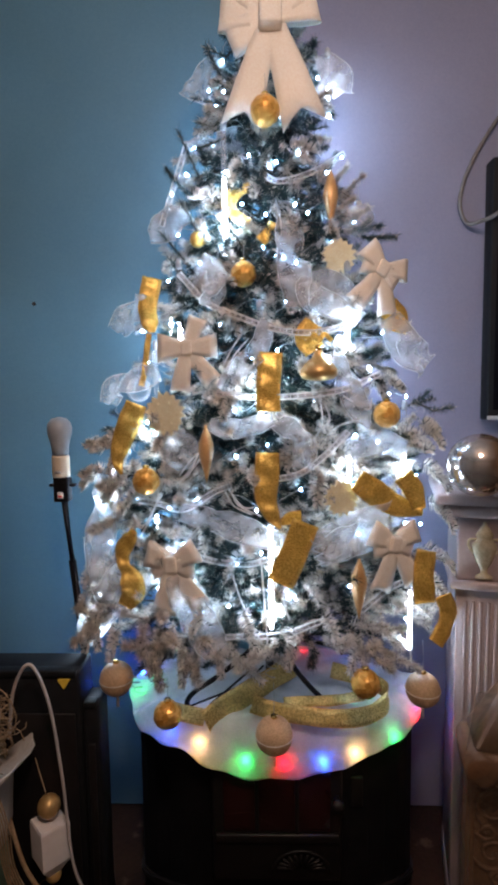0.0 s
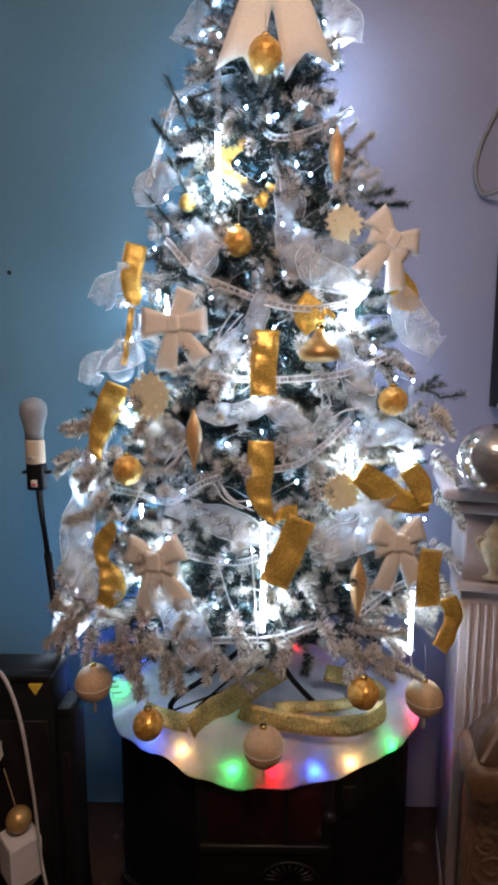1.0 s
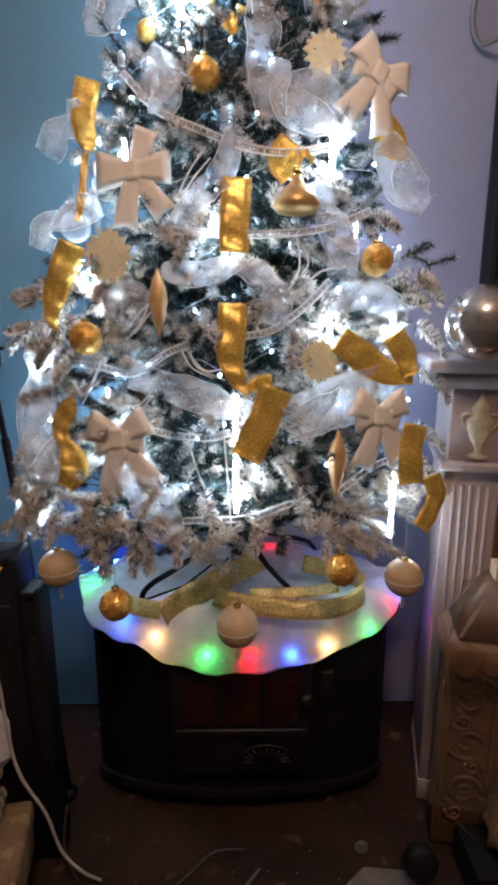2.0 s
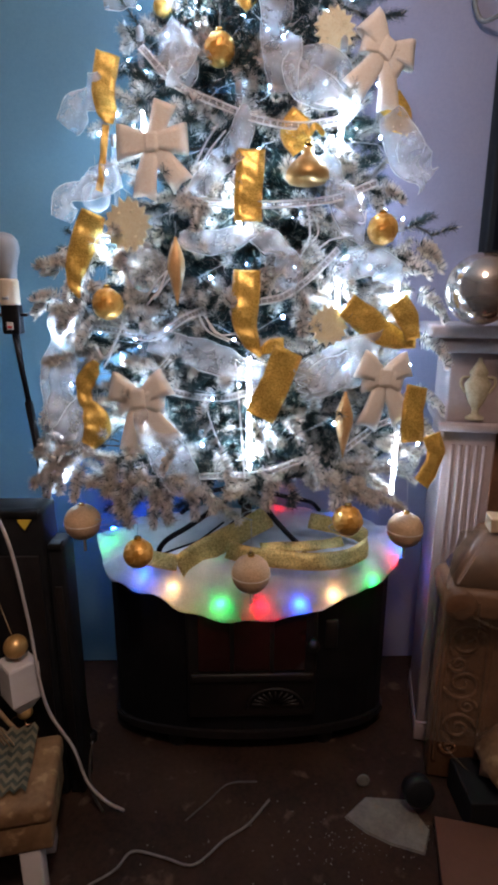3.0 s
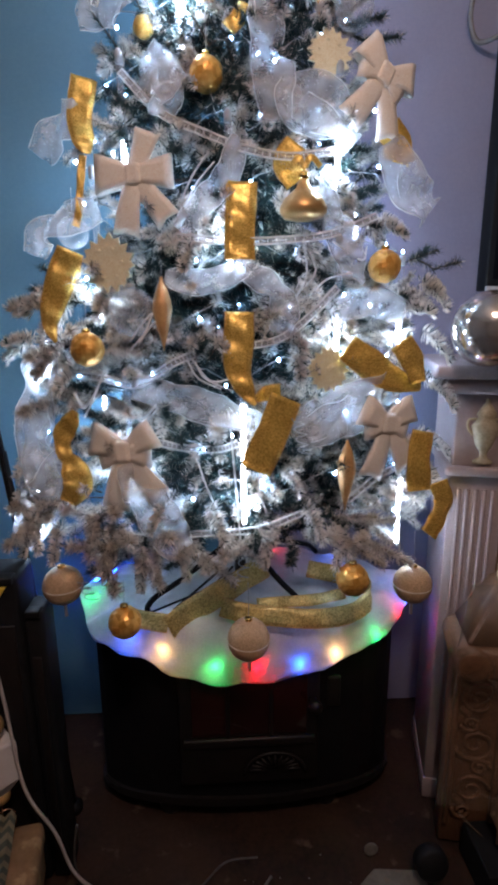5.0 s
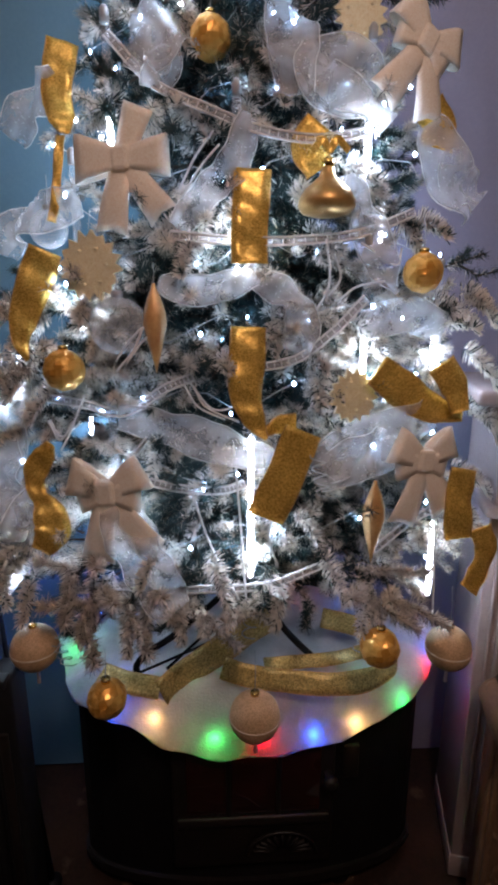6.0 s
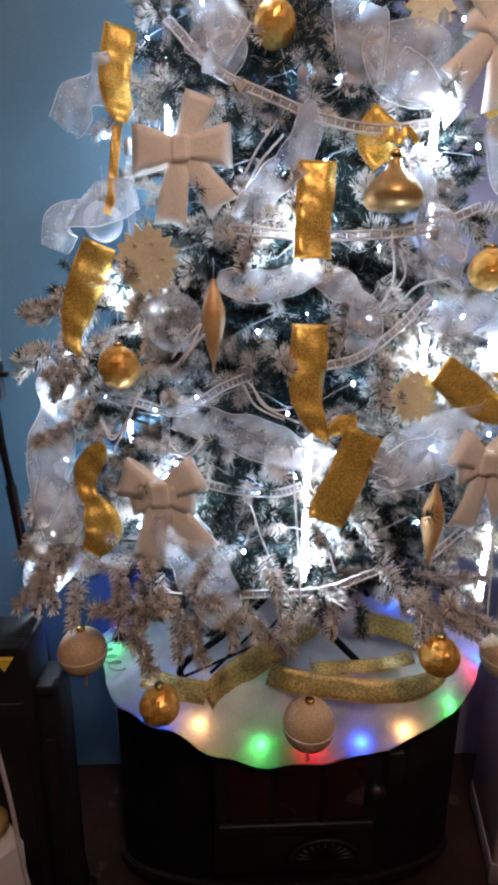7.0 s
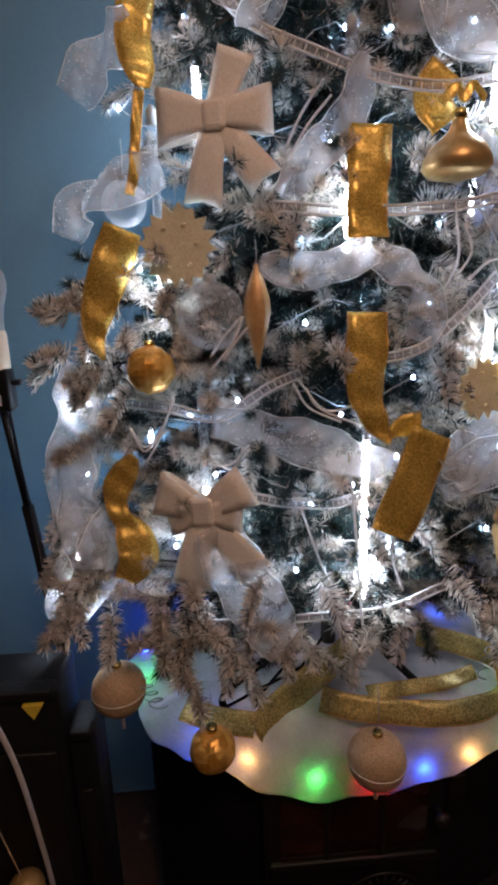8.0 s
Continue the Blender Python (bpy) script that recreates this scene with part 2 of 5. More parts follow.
def warm_half(m):
    """Paints a warm reflection as bronze on half the silvering, with a ragged border."""
    n, l = m.node_tree.nodes, m.node_tree.links
    p = n["Principled BSDF"]
    old = p.inputs["Base Color"].links[0].from_socket
    co, sep, wave, add, r, mix = (n.new("ShaderNode" + k) for k in ("TexCoord", "SeparateXYZ", "TexNoise", "Math", "MapRange", "Mix"))
    wave.inputs["Scale"].default_value, wave.inputs["Detail"].default_value = 24, 6
    l.new(co.outputs["Object"], sep.inputs[0])
    l.new(co.outputs["Object"], wave.inputs["Vector"])
    add.operation, add.inputs[1].default_value = "MULTIPLY_ADD", 0.09
    l.new(wave.outputs["Fac"], add.inputs[0])
    l.new(sep.outputs["X"], add.inputs[2])
    r.inputs[1].default_value, r.inputs[2].default_value = 0.01, 0.065
    l.new(add.outputs[0], r.inputs[0])
    mix.data_type = "RGBA"
    l.new(r.outputs[0], mix.inputs[0])
    l.new(old, mix.inputs[6])
    mix.inputs[7].default_value = (0.52, 0.31, 0.17, 1)
    l.new(mix.outputs[2], p.inputs["Base Color"])


warm_half(M_MIRROR)
M_BULB = surface("frosted_bulb", (0.30, 0.31, 0.33), (0.38, 0.39, 0.40), 9, 0.35)
M_SOCKET = surface("beige_lamp_base", (0.62, 0.50, 0.36), (0.72, 0.60, 0.45), 20, 0.5)
M_STONE = surface("pale_broken_slab", (0.10, 0.09, 0.075), (0.19, 0.175, 0.145), 14, 0.85, bump=0.7, fine=120, spots=((0.2, 0.15, 0.11), 0.62))
M_YELLOW = surface("yellow_sticker", (0.75, 0.50, 0.04), (0.85, 0.6, 0.08), 30, 0.5)
M_RED = surface("red_plastic", (0.5, 0.02, 0.03), (0.6, 0.03, 0.04), 20, 0.4)
M_GREY = surface("pale_grey_print", (0.35, 0.35, 0.36), (0.45, 0.45, 0.46), 40, 0.6)
M_SHADE = glow("lit_lamp_shade", (1.0, 0.76, 0.58), 3.0)


# ---- building helpers ----
def part(name, bm, material, parent, label="", smooth=True):
    me = bpy.data.meshes.new(name)
    bm.normal_update()
    bm.to_mesh(me)
    bm.free()
    if smooth:
        me.shade_smooth()
    me.materials.append(material)
    ob = new(name, me)
    ob.parent = parent
    if label:
        ob["label"] = label
    return ob


def shared(name, me, parent, at=None, label=""):
    ob = new(name, me)
    ob.parent = parent
    if at is not None:
        ob.matrix_basis = at
    if label:
        ob["label"] = label
    return ob


def thing(name, at, label, category, group="", kind=""):
    ob = new(name)
    ob.empty_display_size = 0.02
    ob.matrix_basis = at if isinstance(at, Matrix) else Matrix.Translation(at)
    return tagged(ob, label, category, group, kind)


def solo(name, bm, material, at, label, category, group="", kind="", smooth=True):
    ob = part(name, bm, material, None, "", smooth)
    ob.matrix_basis = at if isinstance(at, Matrix) else Matrix.Translation(at)
    return tagged(ob, label, category, group, kind)


def box(x0, x1, y0, y1, z0, z1, bevel=0.0, bm=None):
    bm = bm or bmesh.new()
    vs = bmesh.ops.create_cube(bm, size=1.0)["verts"]
    for v in vs:
        v.co = Vector(((x0 + x1) / 2 + v.co.x * (x1 - x0), (y0 + y1) / 2 + v.co.y * (y1 - y0), (z0 + z1) / 2 + v.co.z * (z1 - z0)))
    if bevel:
        es = list({e for v in vs for e in v.link_edges})
        bmesh.ops.bevel(bm, geom=es, offset=bevel, segments=2, affect="EDGES", profile=0.5)
    return bm


def lathe(profile, sides=24, bm=None, wobble=0.0, flutes=0):
    """Turns (radius, height) pairs about z."""
    bm = bm or bmesh.new()
    rings = []
    for r, z in profile:
        ring = []
        for k in range(sides):
            a = 2 * math.pi * k / sides
            s = r * (1 + wobble * (math.cos(flutes * a) if flutes else noise.noise((math.cos(a) * 2, math.sin(a) * 2, z * 30))))
            ring.append(bm.verts.new((s * math.cos(a), s * math.sin(a), z)))
        rings.append(ring)
    for lo, hi in zip(rings, rings[1:]):
        for k in range(sides):
            bm.faces.new((lo[k], lo[(k + 1) % sides], hi[(k + 1) % sides], hi[k]))
    bm.faces.new(list(reversed(rings[0])))
    bm.faces.new(rings[-1])
    return bm


def ball(r, rings=14, sides=24, squash=1.0, bm=None):
    prof = [(max(r * math.sin(math.pi * k / rings), r * 0.02), -r * squash * math.cos(math.pi * k / rings)) for k in range(rings + 1)]
    return lathe(prof, sides, bm)


def smooth_line(points, steps=8):
    """A soft line through the points."""
    ps = [Vector(p) for p in points]
    ps = [ps[0] * 2 - ps[1]] + ps + [ps[-1] * 2 - ps[-2]]
    line = []
    for a, b, c, d in zip(ps, ps[1:], ps[2:], ps[3:]):
        for k in range(steps):
            t = k / steps
            line.append(0.5 * ((2 * b) + (c - a) * t + (2 * a - 5 * b + 4 * c - d) * t * t + (3 * b - a - 3 * c + d) * t ** 3))
    line.append(ps[-2])
    return line


def pipe(line, radius, sides=6, bm=None, taper=1.0):
    bm = bm or bmesh.new()
    rings, last = [], None
    for i, p in enumerate(line):
        d = (Vector(line[min(i + 1, len(line) - 1)]) - Vector(line[max(i - 1, 0)])).normalized()
        u = d.cross(Vector((0.31, 0.87, 0.38))).normalized() if last is None else (last - d * last.dot(d)).normalized()
        last, w = u, d.cross(u)
        r = radius * (1 + (taper - 1) * i / max(len(line) - 1, 1))
        rings.append([bm.verts.new(Vector(p) + r * (math.cos(2 * math.pi * k / sides) * u + math.sin(2 * math.pi * k / sides) * w)) for k in range(sides)])
    for lo, hi in zip(rings, rings[1:]):
        for k in range(sides):
            bm.faces.new((lo[k], lo[(k + 1) % sides], hi[(k + 1) % sides], hi[k]))
    bm.faces.new(list(reversed(rings[0])))
    bm.faces.new(rings[-1])
    return bm


def band(line, width, across=None, thick=0.0012, ripple=0.0, seed=0, bm=None, cells=4, twist=0.0, edges=None):
    """A ribbon along the line, with thickness; across: its width's direction, else square to the line, facing -y."""
    bm = bm or bmesh.new()
    front, back = [], []
    for i, p in enumerate(line):
        p = Vector(p)
        d = (Vector(line[min(i + 1, len(line) - 1)]) - Vector(line[max(i - 1, 0)])).normalized()
        w = Vector(across) if across else d.cross(Vector((0.12, -1, 0.1)))
        w = (w - d * w.dot(d)).normalized() if (w - d * w.dot(d)).length > 1e-4 else Vector((1, 0, 0))
        nrm = w.cross(d).normalized()
        if nrm.y > 0:
            nrm = -nrm
        if twist:
            turn = twist * math.sin(2.1 * i / len(line) * math.pi + seed)
            w, nrm = w * math.cos(turn) + nrm * math.sin(turn), nrm * math.cos(turn) - w * math.sin(turn)
        f, b = [], []
        wide = float(np.interp(i / (len(line) - 1) * (len(width) - 1), range(len(width)), width)) if isinstance(width, (list, tuple)) else width
        for k in range(cells + 1):
            s = k / cells - 0.5
            off = ripple * noise.noise((p.x * 22 + s * 2 + seed, p.z * 22, seed * 3.7)) + ripple * 0.6 * math.sin(i * 0.7 + s * 3 + seed)
            q = p + w * wide * s + nrm * off
            if edges is not None and k in (0, cells):
                edges[k // cells].append(q)
            f.append(bm.verts.new(q + nrm * thick / 2))
            b.append(bm.verts.new(q - nrm * thick / 2))
        front.append(f)
        back.append(b)
    for i in range(len(line) - 1):
        for k in range(cells):
            bm.faces.new((front[i][k], front[i][k + 1], front[i + 1][k + 1], front[i + 1][k]))
            bm.faces.new((back[i][k], back[i + 1][k], back[i + 1][k + 1], back[i][k + 1]))
        bm.faces.new((front[i][0], front[i + 1][0], back[i + 1][0], back[i][0]))
        bm.faces.new((front[i][cells], back[i][cells], back[i + 1][cells], front[i + 1][cells]))
    for j in (0, -1):
        for k in range(cells):
            bm.faces.new((front[j][k], back[j][k], back[j][k + 1], front[j][k + 1]))
    return bm


# ---- room ----
WALL_Y = 0.56


def slab(name, label, category, material, *ext):
    return solo(name, box(*ext), material, (0, 0, 0), label, category, kind="structure", smooth=False)


slab("wall_north_blue", "teal blue painted wall behind the tree", "wall", M_WALL_BLUE, -1.9, 0.06, WALL_Y, WALL_Y + 0.12, 0, 2.6)
slab("wall_north_lilac", "pale lilac painted wall above the mantel, partly tinted for pinkish light", "wall", M_WALL_LILAC, 0.06, 1.9, WALL_Y, WALL_Y + 0.12, 0, 2.6)
slab("wall_west", "plain painted room wall", "wall", M_WALL_ROOM, -2.02, -1.9, -2.7, WALL_Y + 0.12, 0, 2.6)
slab("wall_east", "plain painted room wall", "wall", M_WALL_ROOM, 1.9, 2.02, -2.7, WALL_Y + 0.12, 0, 2.6)
slab("wall_south", "plain painted room wall", "wall", M_WALL_ROOM, -2.02, 2.02, -2.82, -2.7, 0, 2.6)
slab("ceiling", "white painted ceiling", "ceiling", M_CEIL, -2.02, 2.02, -2.82, WALL_Y + 0.12, 2.6, 2.7)
floor = slab("floor", "dusty brown wooden floor strewn with crumbs", "floor", M_FLOOR, -2.02, 2.02, -2.82, WALL_Y + 0.12, -0.1, -0.006)

fixture = thing("ceiling_lamp", (0.10, -1.15, 2.6), "round ceiling lamp with a warm lit shade", "lamp")
part("plate", lathe([(0.09, -0.02), (0.09, 0.0)]), M_GOLD_CAP, fixture)
part("shade", lathe([(0.20, -0.13), (0.21, -0.12), (0.19, -0.02)], 32), M_SHADE, fixture, "warm lit shade")


# ---- the tree ----
TX, TY, BASE = 0.0, 0.33, 0.57
RADII = ((0.70, 0.44), (0.80, 0.46), (1.60, 0.33), (1.92, 0.24), (2.20, 0.13), (2.45, 0.02))


def reach(z, a):
    """How far the crown reaches at a height, in a direction: it is pressed flat against the wall."""
    rx = float(np.interp(z, [p[0] for p in RADII], [p[1] for p in RADII]))
    ry = rx * (float(np.interp(z, [0.8, 1.2, 1.66, 2.1], [0.54, 0.50, 0.40, 0.36])) if math.sin(a) < 0 else 0.46)
    return 1 / math.sqrt((math.cos(a) / rx) ** 2 + (math.sin(a) / ry) ** 2)


def branch_mesh(length, seed, snow=1.0):
    """A drooping wire branch along +x with side twigs, set with needles; the outer ones are flocked."""
    rnd = random.Random(seed)
    verts, faces, mats = [], [], []

    def stick(a, b, r):
        d = (b - a).normalized()
        u = d.orthogonal().normalized()
        w = d.cross(u)
        n0 = len(verts)
        for c, s in ((a, 1.0), (b, 0.6)):
            for k in range(4):
                t = math.pi / 2 * k
                verts.append(c + r * s * (math.cos(t) * u + math.sin(t) * w))
        for k in range(4):
            faces.append((n0 + k, n0 + (k + 1) % 4, n0 + 4 + (k + 1) % 4, n0 + 4 + k))
            mats.append(2)

    def needles(a, b, inner, outer):
        share = (0.92 if snow < 1.5 else 0.80) if rnd.random() < snow * (0.06 if outer < 0.75 else 0.58) else 0.07
        d, ln = (b - a).normalized(), (b - a).length
        u = d.orthogonal().normalized()
        w = d.cross(u)
        for k in range(int(ln * (2200 if snow < 0.5 else 3400 + 3000 * outer * outer))):
            s = rnd.random()
            t = rnd.uniform(0, 2 * math.pi)
            side = math.cos(t) * u + math.sin(t) * w
            way = (side * rnd.uniform(0.6, 1.0) + d * rnd.uniform(0.1, 0.9) + Vector((rnd.uniform(-.5, .5), rnd.uniform(-.5, .5), rnd.uniform(-.5, .5)))).normalized()
            size = rnd.uniform(0.012, 0.021) * (1.0 if snow < 1.5 else 1.15)
            flocked = rnd.random() < share * (1.0 if way.z > -0.3 else 0.8)
            wide = way.cross(d + Vector((rnd.uniform(-.6, .6), rnd.uniform(-.6, .6), rnd.uniform(-.6, .6)))).normalized() * ((rnd.uniform(0.0006, 0.0013) if snow < 1.5 else rnd.uniform(0.0013, 0.0026)) if flocked else 0.0007)
            root = a + d * ln * s + side * 0.001
            n0 = len(verts)
            verts.extend((root - wide, root + wide, root + way * size))
            faces.append((n0, n0 + 1, n0 + 2))
            mats.append(1 if flocked else 0)

    def stem(s):
        return Vector((length * s, 0.015 * math.sin(3 * s + seed), 0.035 * math.sin(2.2 * s) - 0.09 * s * s * length / 0.4))

    marks = [k / 7 for k in range(8)]
    for s0, s1 in zip(marks, marks[1:]):
        stick(stem(s0), stem(s1), 0.0028)
        if s0 > 0.25:
            needles(stem(s0), stem(s1), s0, s1)
    count = max(3, int(length * 30))
    for k in range(count):
        s = 0.22 + 0.76 * (k + rnd.random()) / count
        side = 1 if k % 2 else -1
        a = radians(rnd.uniform(28, 62)) * side
        ln = rnd.uniform(0.055, 0.11) * (0.7 + 0.3 * min(1, length / 0.3))
        way = Vector((math.cos(a), math.sin(a), rnd.uniform(-0.45, 0.5))).normalized()
        p = stem(s)
        q = p + way * ln
        stick(p, q, 0.0016)
        needles(p, q, s * 0.8, min(1.0, s + 0.35))
    me = bpy.data.meshes.new("branch")
    me.from_pydata([tuple(v) for v in verts], [], faces)
    for m in (M_GREEN, M_FLOCK, M_BARK):
        me.materials.append(m)
    me.polygons.foreach_set("material_index", mats)
    me.update()
    return me


tree = thing("christmas_tree", (TX, TY, BASE), "snow flocked artificial fir tree standing on the stove", "christmas tree")
part("trunk", pipe([(0, 0, 0.02), (0.002, 0, 0.7), (0, 0.002, 1.3), (0, 0, 1.80)], 0.015, 10, taper=0.4), M_BARK, tree)
for pts in ([(-0.012, 0.32, 0.70), (-0.07, 0.26, 0.675), (-0.142, 0.211, 0.64), (-0.194, 0.190, 0.615), (-0.216, 0.186, 0.59), (-0.213, 0.181, 0.572)],
            [(0.012, 0.32, 0.70), (0.03, 0.27, 0.69), (0.062, 0.217, 0.66), (0.091, 0.20, 0.63), (0.145, 0.199, 0.572)],
            [(0.012, 0.34, 0.70), (0.05, 0.39, 0.67), (0.097, 0.423, 0.64), (0.169, 0.434, 0.62), (0.20, 0.458, 0.60), (0.221, 0.471, 0.574)],
            [(-0.012, 0.34, 0.70), (-0.06, 0.40, 0.67), (-0.12, 0.43, 0.64), (-0.19, 0.46, 0.572)]):
    part("stand_leg", pipe(smooth_line([(x - TX, y - TY, zz - BASE) for x, y, zz in pts]), 0.0068, 8), M_BLACK, tree, "black steel stand leg")
for pts in ([(-0.02, 0.28, 0.635), (-0.072, 0.227, 0.61), (-0.209, 0.179, 0.58), (-0.169, 0.133, 0.575)], [(-0.06, 0.278, 0.62), (-0.159, 0.194, 0.575)]):
    part("stand_brace", pipe([(x - TX, y - TY, zz - BASE) for x, y, zz in pts], 0.0028, 6), M_BLACK, tree, "thin black brace wire")
part("stand_collar", lathe([(0.02, 0.08), (0.024, 0.085), (0.024, 0.15), (0.02, 0.155)]), M_BLACK, tree)
LENGTHS = (0.06, 0.10, 0.15, 0.20, 0.25, 0.30, 0.36, 0.42)
MESHES = {ln: [branch_mesh(ln, 10 * i + k) for k in range(3)] for i, ln in enumerate(LENGTHS)}
rnd = random.Random(5)
INNER = {ln: branch_mesh(ln, 500 + i, 0.12) for i, ln in enumerate(LENGTHS[1:6])}
tier = 0
z = 0.78
while z < 2.36:
    rx = reach(z, 0)
    count = max(5, int(6 + rx * 22))
    for k in range(count):
        a = 2 * math.pi * (k + 0.5 * (tier % 2) + rnd.uniform(-0.25, 0.25)) / count
        zz = z + rnd.uniform(-0.03, 0.03)
        want = reach(zz, a) * rnd.uniform(0.86, 1.04)
        ln = min(LENGTHS, key=lambda v: abs(v - want))
        f = want / ln
        m = Matrix.Translation((0, 0, zz - BASE)) @ Matrix.Rotation(a, 4, "Z") @ Matrix.Rotation(rnd.uniform(-0.5, 0.5), 4, "X") @ Matrix.Rotation(rnd.uniform(-0.08, 0.08), 4, "Y") @ Matrix.Diagonal((f, 1, 1, 1))
        shared("branch", rnd.choice(MESHES[ln]), tree, m)
        want *= rnd.uniform(0.62, 0.8)
        ln = min(INNER, key=lambda v: abs(v - want))
        m = Matrix.Translation((0, 0, zz - BASE + 0.035)) @ Matrix.Rotation(a + math.pi / count, 4, "Z") @ Matrix.Rotation(rnd.uniform(-1.2, 1.2), 4, "X") @ Matrix.Diagonal((want / ln, 1.25, 1.25, 1))
        shared("branch", INNER[ln], tree, m)
    z += 0.082
    tier += 1
TUFTS = {ln: branch_mesh(ln, 900 + i, 2.0) for i, ln in enumerate((0.10, 0.15, 0.20))}
for x, y, zz, ln, az, dip in ((-0.27, 0.22, 0.835, 0.20, 200, 6), (-0.16, 0.17, 0.83, 0.15, 255, 30), (-0.10, 0.19, 0.82, 0.15, 285, 34), (0.17, 0.17, 0.83, 0.15, 290, 22), (0.21, 0.19, 0.80, 0.15, 300, 18), (-0.31, 0.24, 0.85, 0.15, 188, 4),
                              (-0.21, 0.17, 0.85, 0.15, 232, 16), (0.02, 0.14, 0.83, 0.10, 270, 30), (-0.22, 0.15, 0.82, 0.15, 250, 24), (-0.24, 0.25, 1.22, 0.15, 195, -12), (-0.25, 0.24, 1.15, 0.15, 205, -2), (-0.27, 0.24, 1.06, 0.15, 200, 4)):
    shared("branch", TUFTS[ln], tree, Matrix.Translation((x - TX, y - TY, zz - BASE)) @ Matrix.Rotation(radians(az), 4, "Z") @ Matrix.Rotation(radians(dip), 4, "Y"))
shared("branch", INNER[0.10], tree, Matrix.Translation((0.325 - TX, 0.29 - TY, 1.315 - BASE)) @ Matrix.Rotation(radians(340), 4, "Z"))


def clump_mesh(length, seed):
    """A thickly flocked twig end along +x: stubby tapered needles that splay round it."""
    rnd = random.Random(seed)
    verts, faces, mats = [], [], []
    for k in range(int(130 + length * 3400)):
        s = rnd.random() ** 0.7
        t = rnd.uniform(0, 2 * math.pi)
        lean = 0.35 + 0.9 * s
        way = Vector((lean * rnd.uniform(0.6, 1.2), math.cos(t), math.sin(t))).normalized()
        size = rnd.uniform(0.013, 0.024) * (1.1 - 0.35 * s)
        u = way.orthogonal().normalized()
        w = way.cross(u)
        r = rnd.uniform(0.0006, 0.0014)
        root = Vector((length * s, 0, -0.5 * length * s * s)) + way * 0.003
        n0 = len(verts)
        for c, f in ((root, 0.7), (root + way * size * 0.7, 1.0)):
            for q in range(3):
                a = 2.094 * q + t
                verts.append(c + r * f * (math.cos(a) * u + math.sin(a) * w))
        verts.append(root + way * size)
        for q in range(3):
            p = (q + 1) % 3
            faces.append((n0 + q, n0 + p, n0 + 3 + p, n0 + 3 + q))
            faces.append((n0 + 3 + q, n0 + 3 + p, n0 + 6))
        mats += [0 if rnd.random() > 0.16 else 1] * 6
    me = bpy.data.meshes.new("clump")
    me.from_pydata([tuple(v) for v in verts], [], faces)
    me.materials.append(M_CLUMP)
    me.materials.append(M_GREEN)
    me.polygons.foreach_set("material_index", mats)
    me.update()
    return me


CLUMPS = [clump_mesh(ln, 70 + i) for i, ln in enumerate((0.03, 0.045, 0.06, 0.08))]


def clump(x, y, zz, az, dip, f=1.0, kind=None):
    me = CLUMPS[kind if kind is not None else int(abs(x * 977 + zz * 613)) % 3]
    shared("branch_tip", me, tree, Matrix.Translation((x - TX, y - TY, zz - BASE)) @ Matrix.Rotation(radians(az), 4, "Z") @ Matrix.Rotation(radians(dip), 4, "Y") @ Matrix.Scale(f, 4))


tips = random.Random(21)
# drooping ends over the skirt
for x, y, zz in ((-0.166, 0.10, 0.80), (-0.120, 0.09, 0.80), (-0.232, 0.115, 0.835), (-0.311, 0.13, 0.855), (-0.205, 0.10, 0.775), (-0.154, 0.095, 0.853), (-0.262, 0.11, 0.837)):
    clump(x, y, zz, tips.uniform(230, 300), tips.uniform(30, 60), 0.9, 3)
for x, y, zz in ((0.119, 0.10, 0.858), (0.205, 0.10, 0.80), (0.175, 0.10, 0.815), (-0.07, 0.09, 0.869), (-0.135, 0.10, 0.891), (-0.373, 0.14, 0.815), (-0.461, 0.175, 0.825), (-0.43, 0.17, 0.83), (0.06, 0.09, 0.83)):
    clump(x, y, zz, tips.uniform(230, 310), tips.uniform(0, 40), 1.0, 3)
# ends that point at the room
for x, y, zz in ((-0.081, 0.161, 1.344), (-0.052, 0.134, 1.183), (-0.133, 0.173, 1.386), (0.066, 0.176, 1.443), (0.108, 0.137, 1.182), (0.094, 0.164, 1.358), (0.189, 0.155, 1.226), (0.262, 0.200, 1.415),
                 (-0.265, 0.181, 1.288), (-0.095, 0.197, 1.565), (0.054, 0.214, 1.643), (0.319, 0.189, 1.253), (-0.415, 0.219, 1.242), (-0.430, 0.213, 1.169), (0.402, 0.224, 1.299), (-0.10, 0.16, 1.36), (0.12, 0.14, 1.165), (0.085, 0.17, 1.43)):
    for k in range(2):
        clump(x + tips.uniform(-0.02, 0.02), y + tips.uniform(0, 0.02), zz + tips.uniform(-0.02, 0.02), 270 + max(-50, min(50, 80 * x / 0.3)) + tips.uniform(-35, 35), tips.uniform(-25, 35))
for k in range(30):
    side = -1 if k % 3 else 1
    zz = 0.88 + 0.42 * tips.random()
    clump(side * (0.45 - 0.17 * (zz - 0.85) - tips.uniform(0, 0.09)), tips.uniform(0.19, 0.30), zz, 270 + side * tips.uniform(10, 70), tips.uniform(-10, 40), 1.0, 3)
for k in range(16):
    side = -1 if k % 3 else 1
    zz = 0.90 + 0.45 * k / 16
    a = math.pi * (1.0 if side < 0 else 0.0) + tips.uniform(0.0, 0.55) * (1 if side < 0 else -1)
    shared("branch", MESHES[0.42][k % 3], tree, Matrix.Translation((0, 0, zz - BASE)) @ Matrix.Rotation(a, 4, "Z") @ Matrix.Rotation(tips.uniform(-0.5, 0.5), 4, "X") @ Matrix.Diagonal((reach(zz, a) / 0.42, 1, 1, 1)))
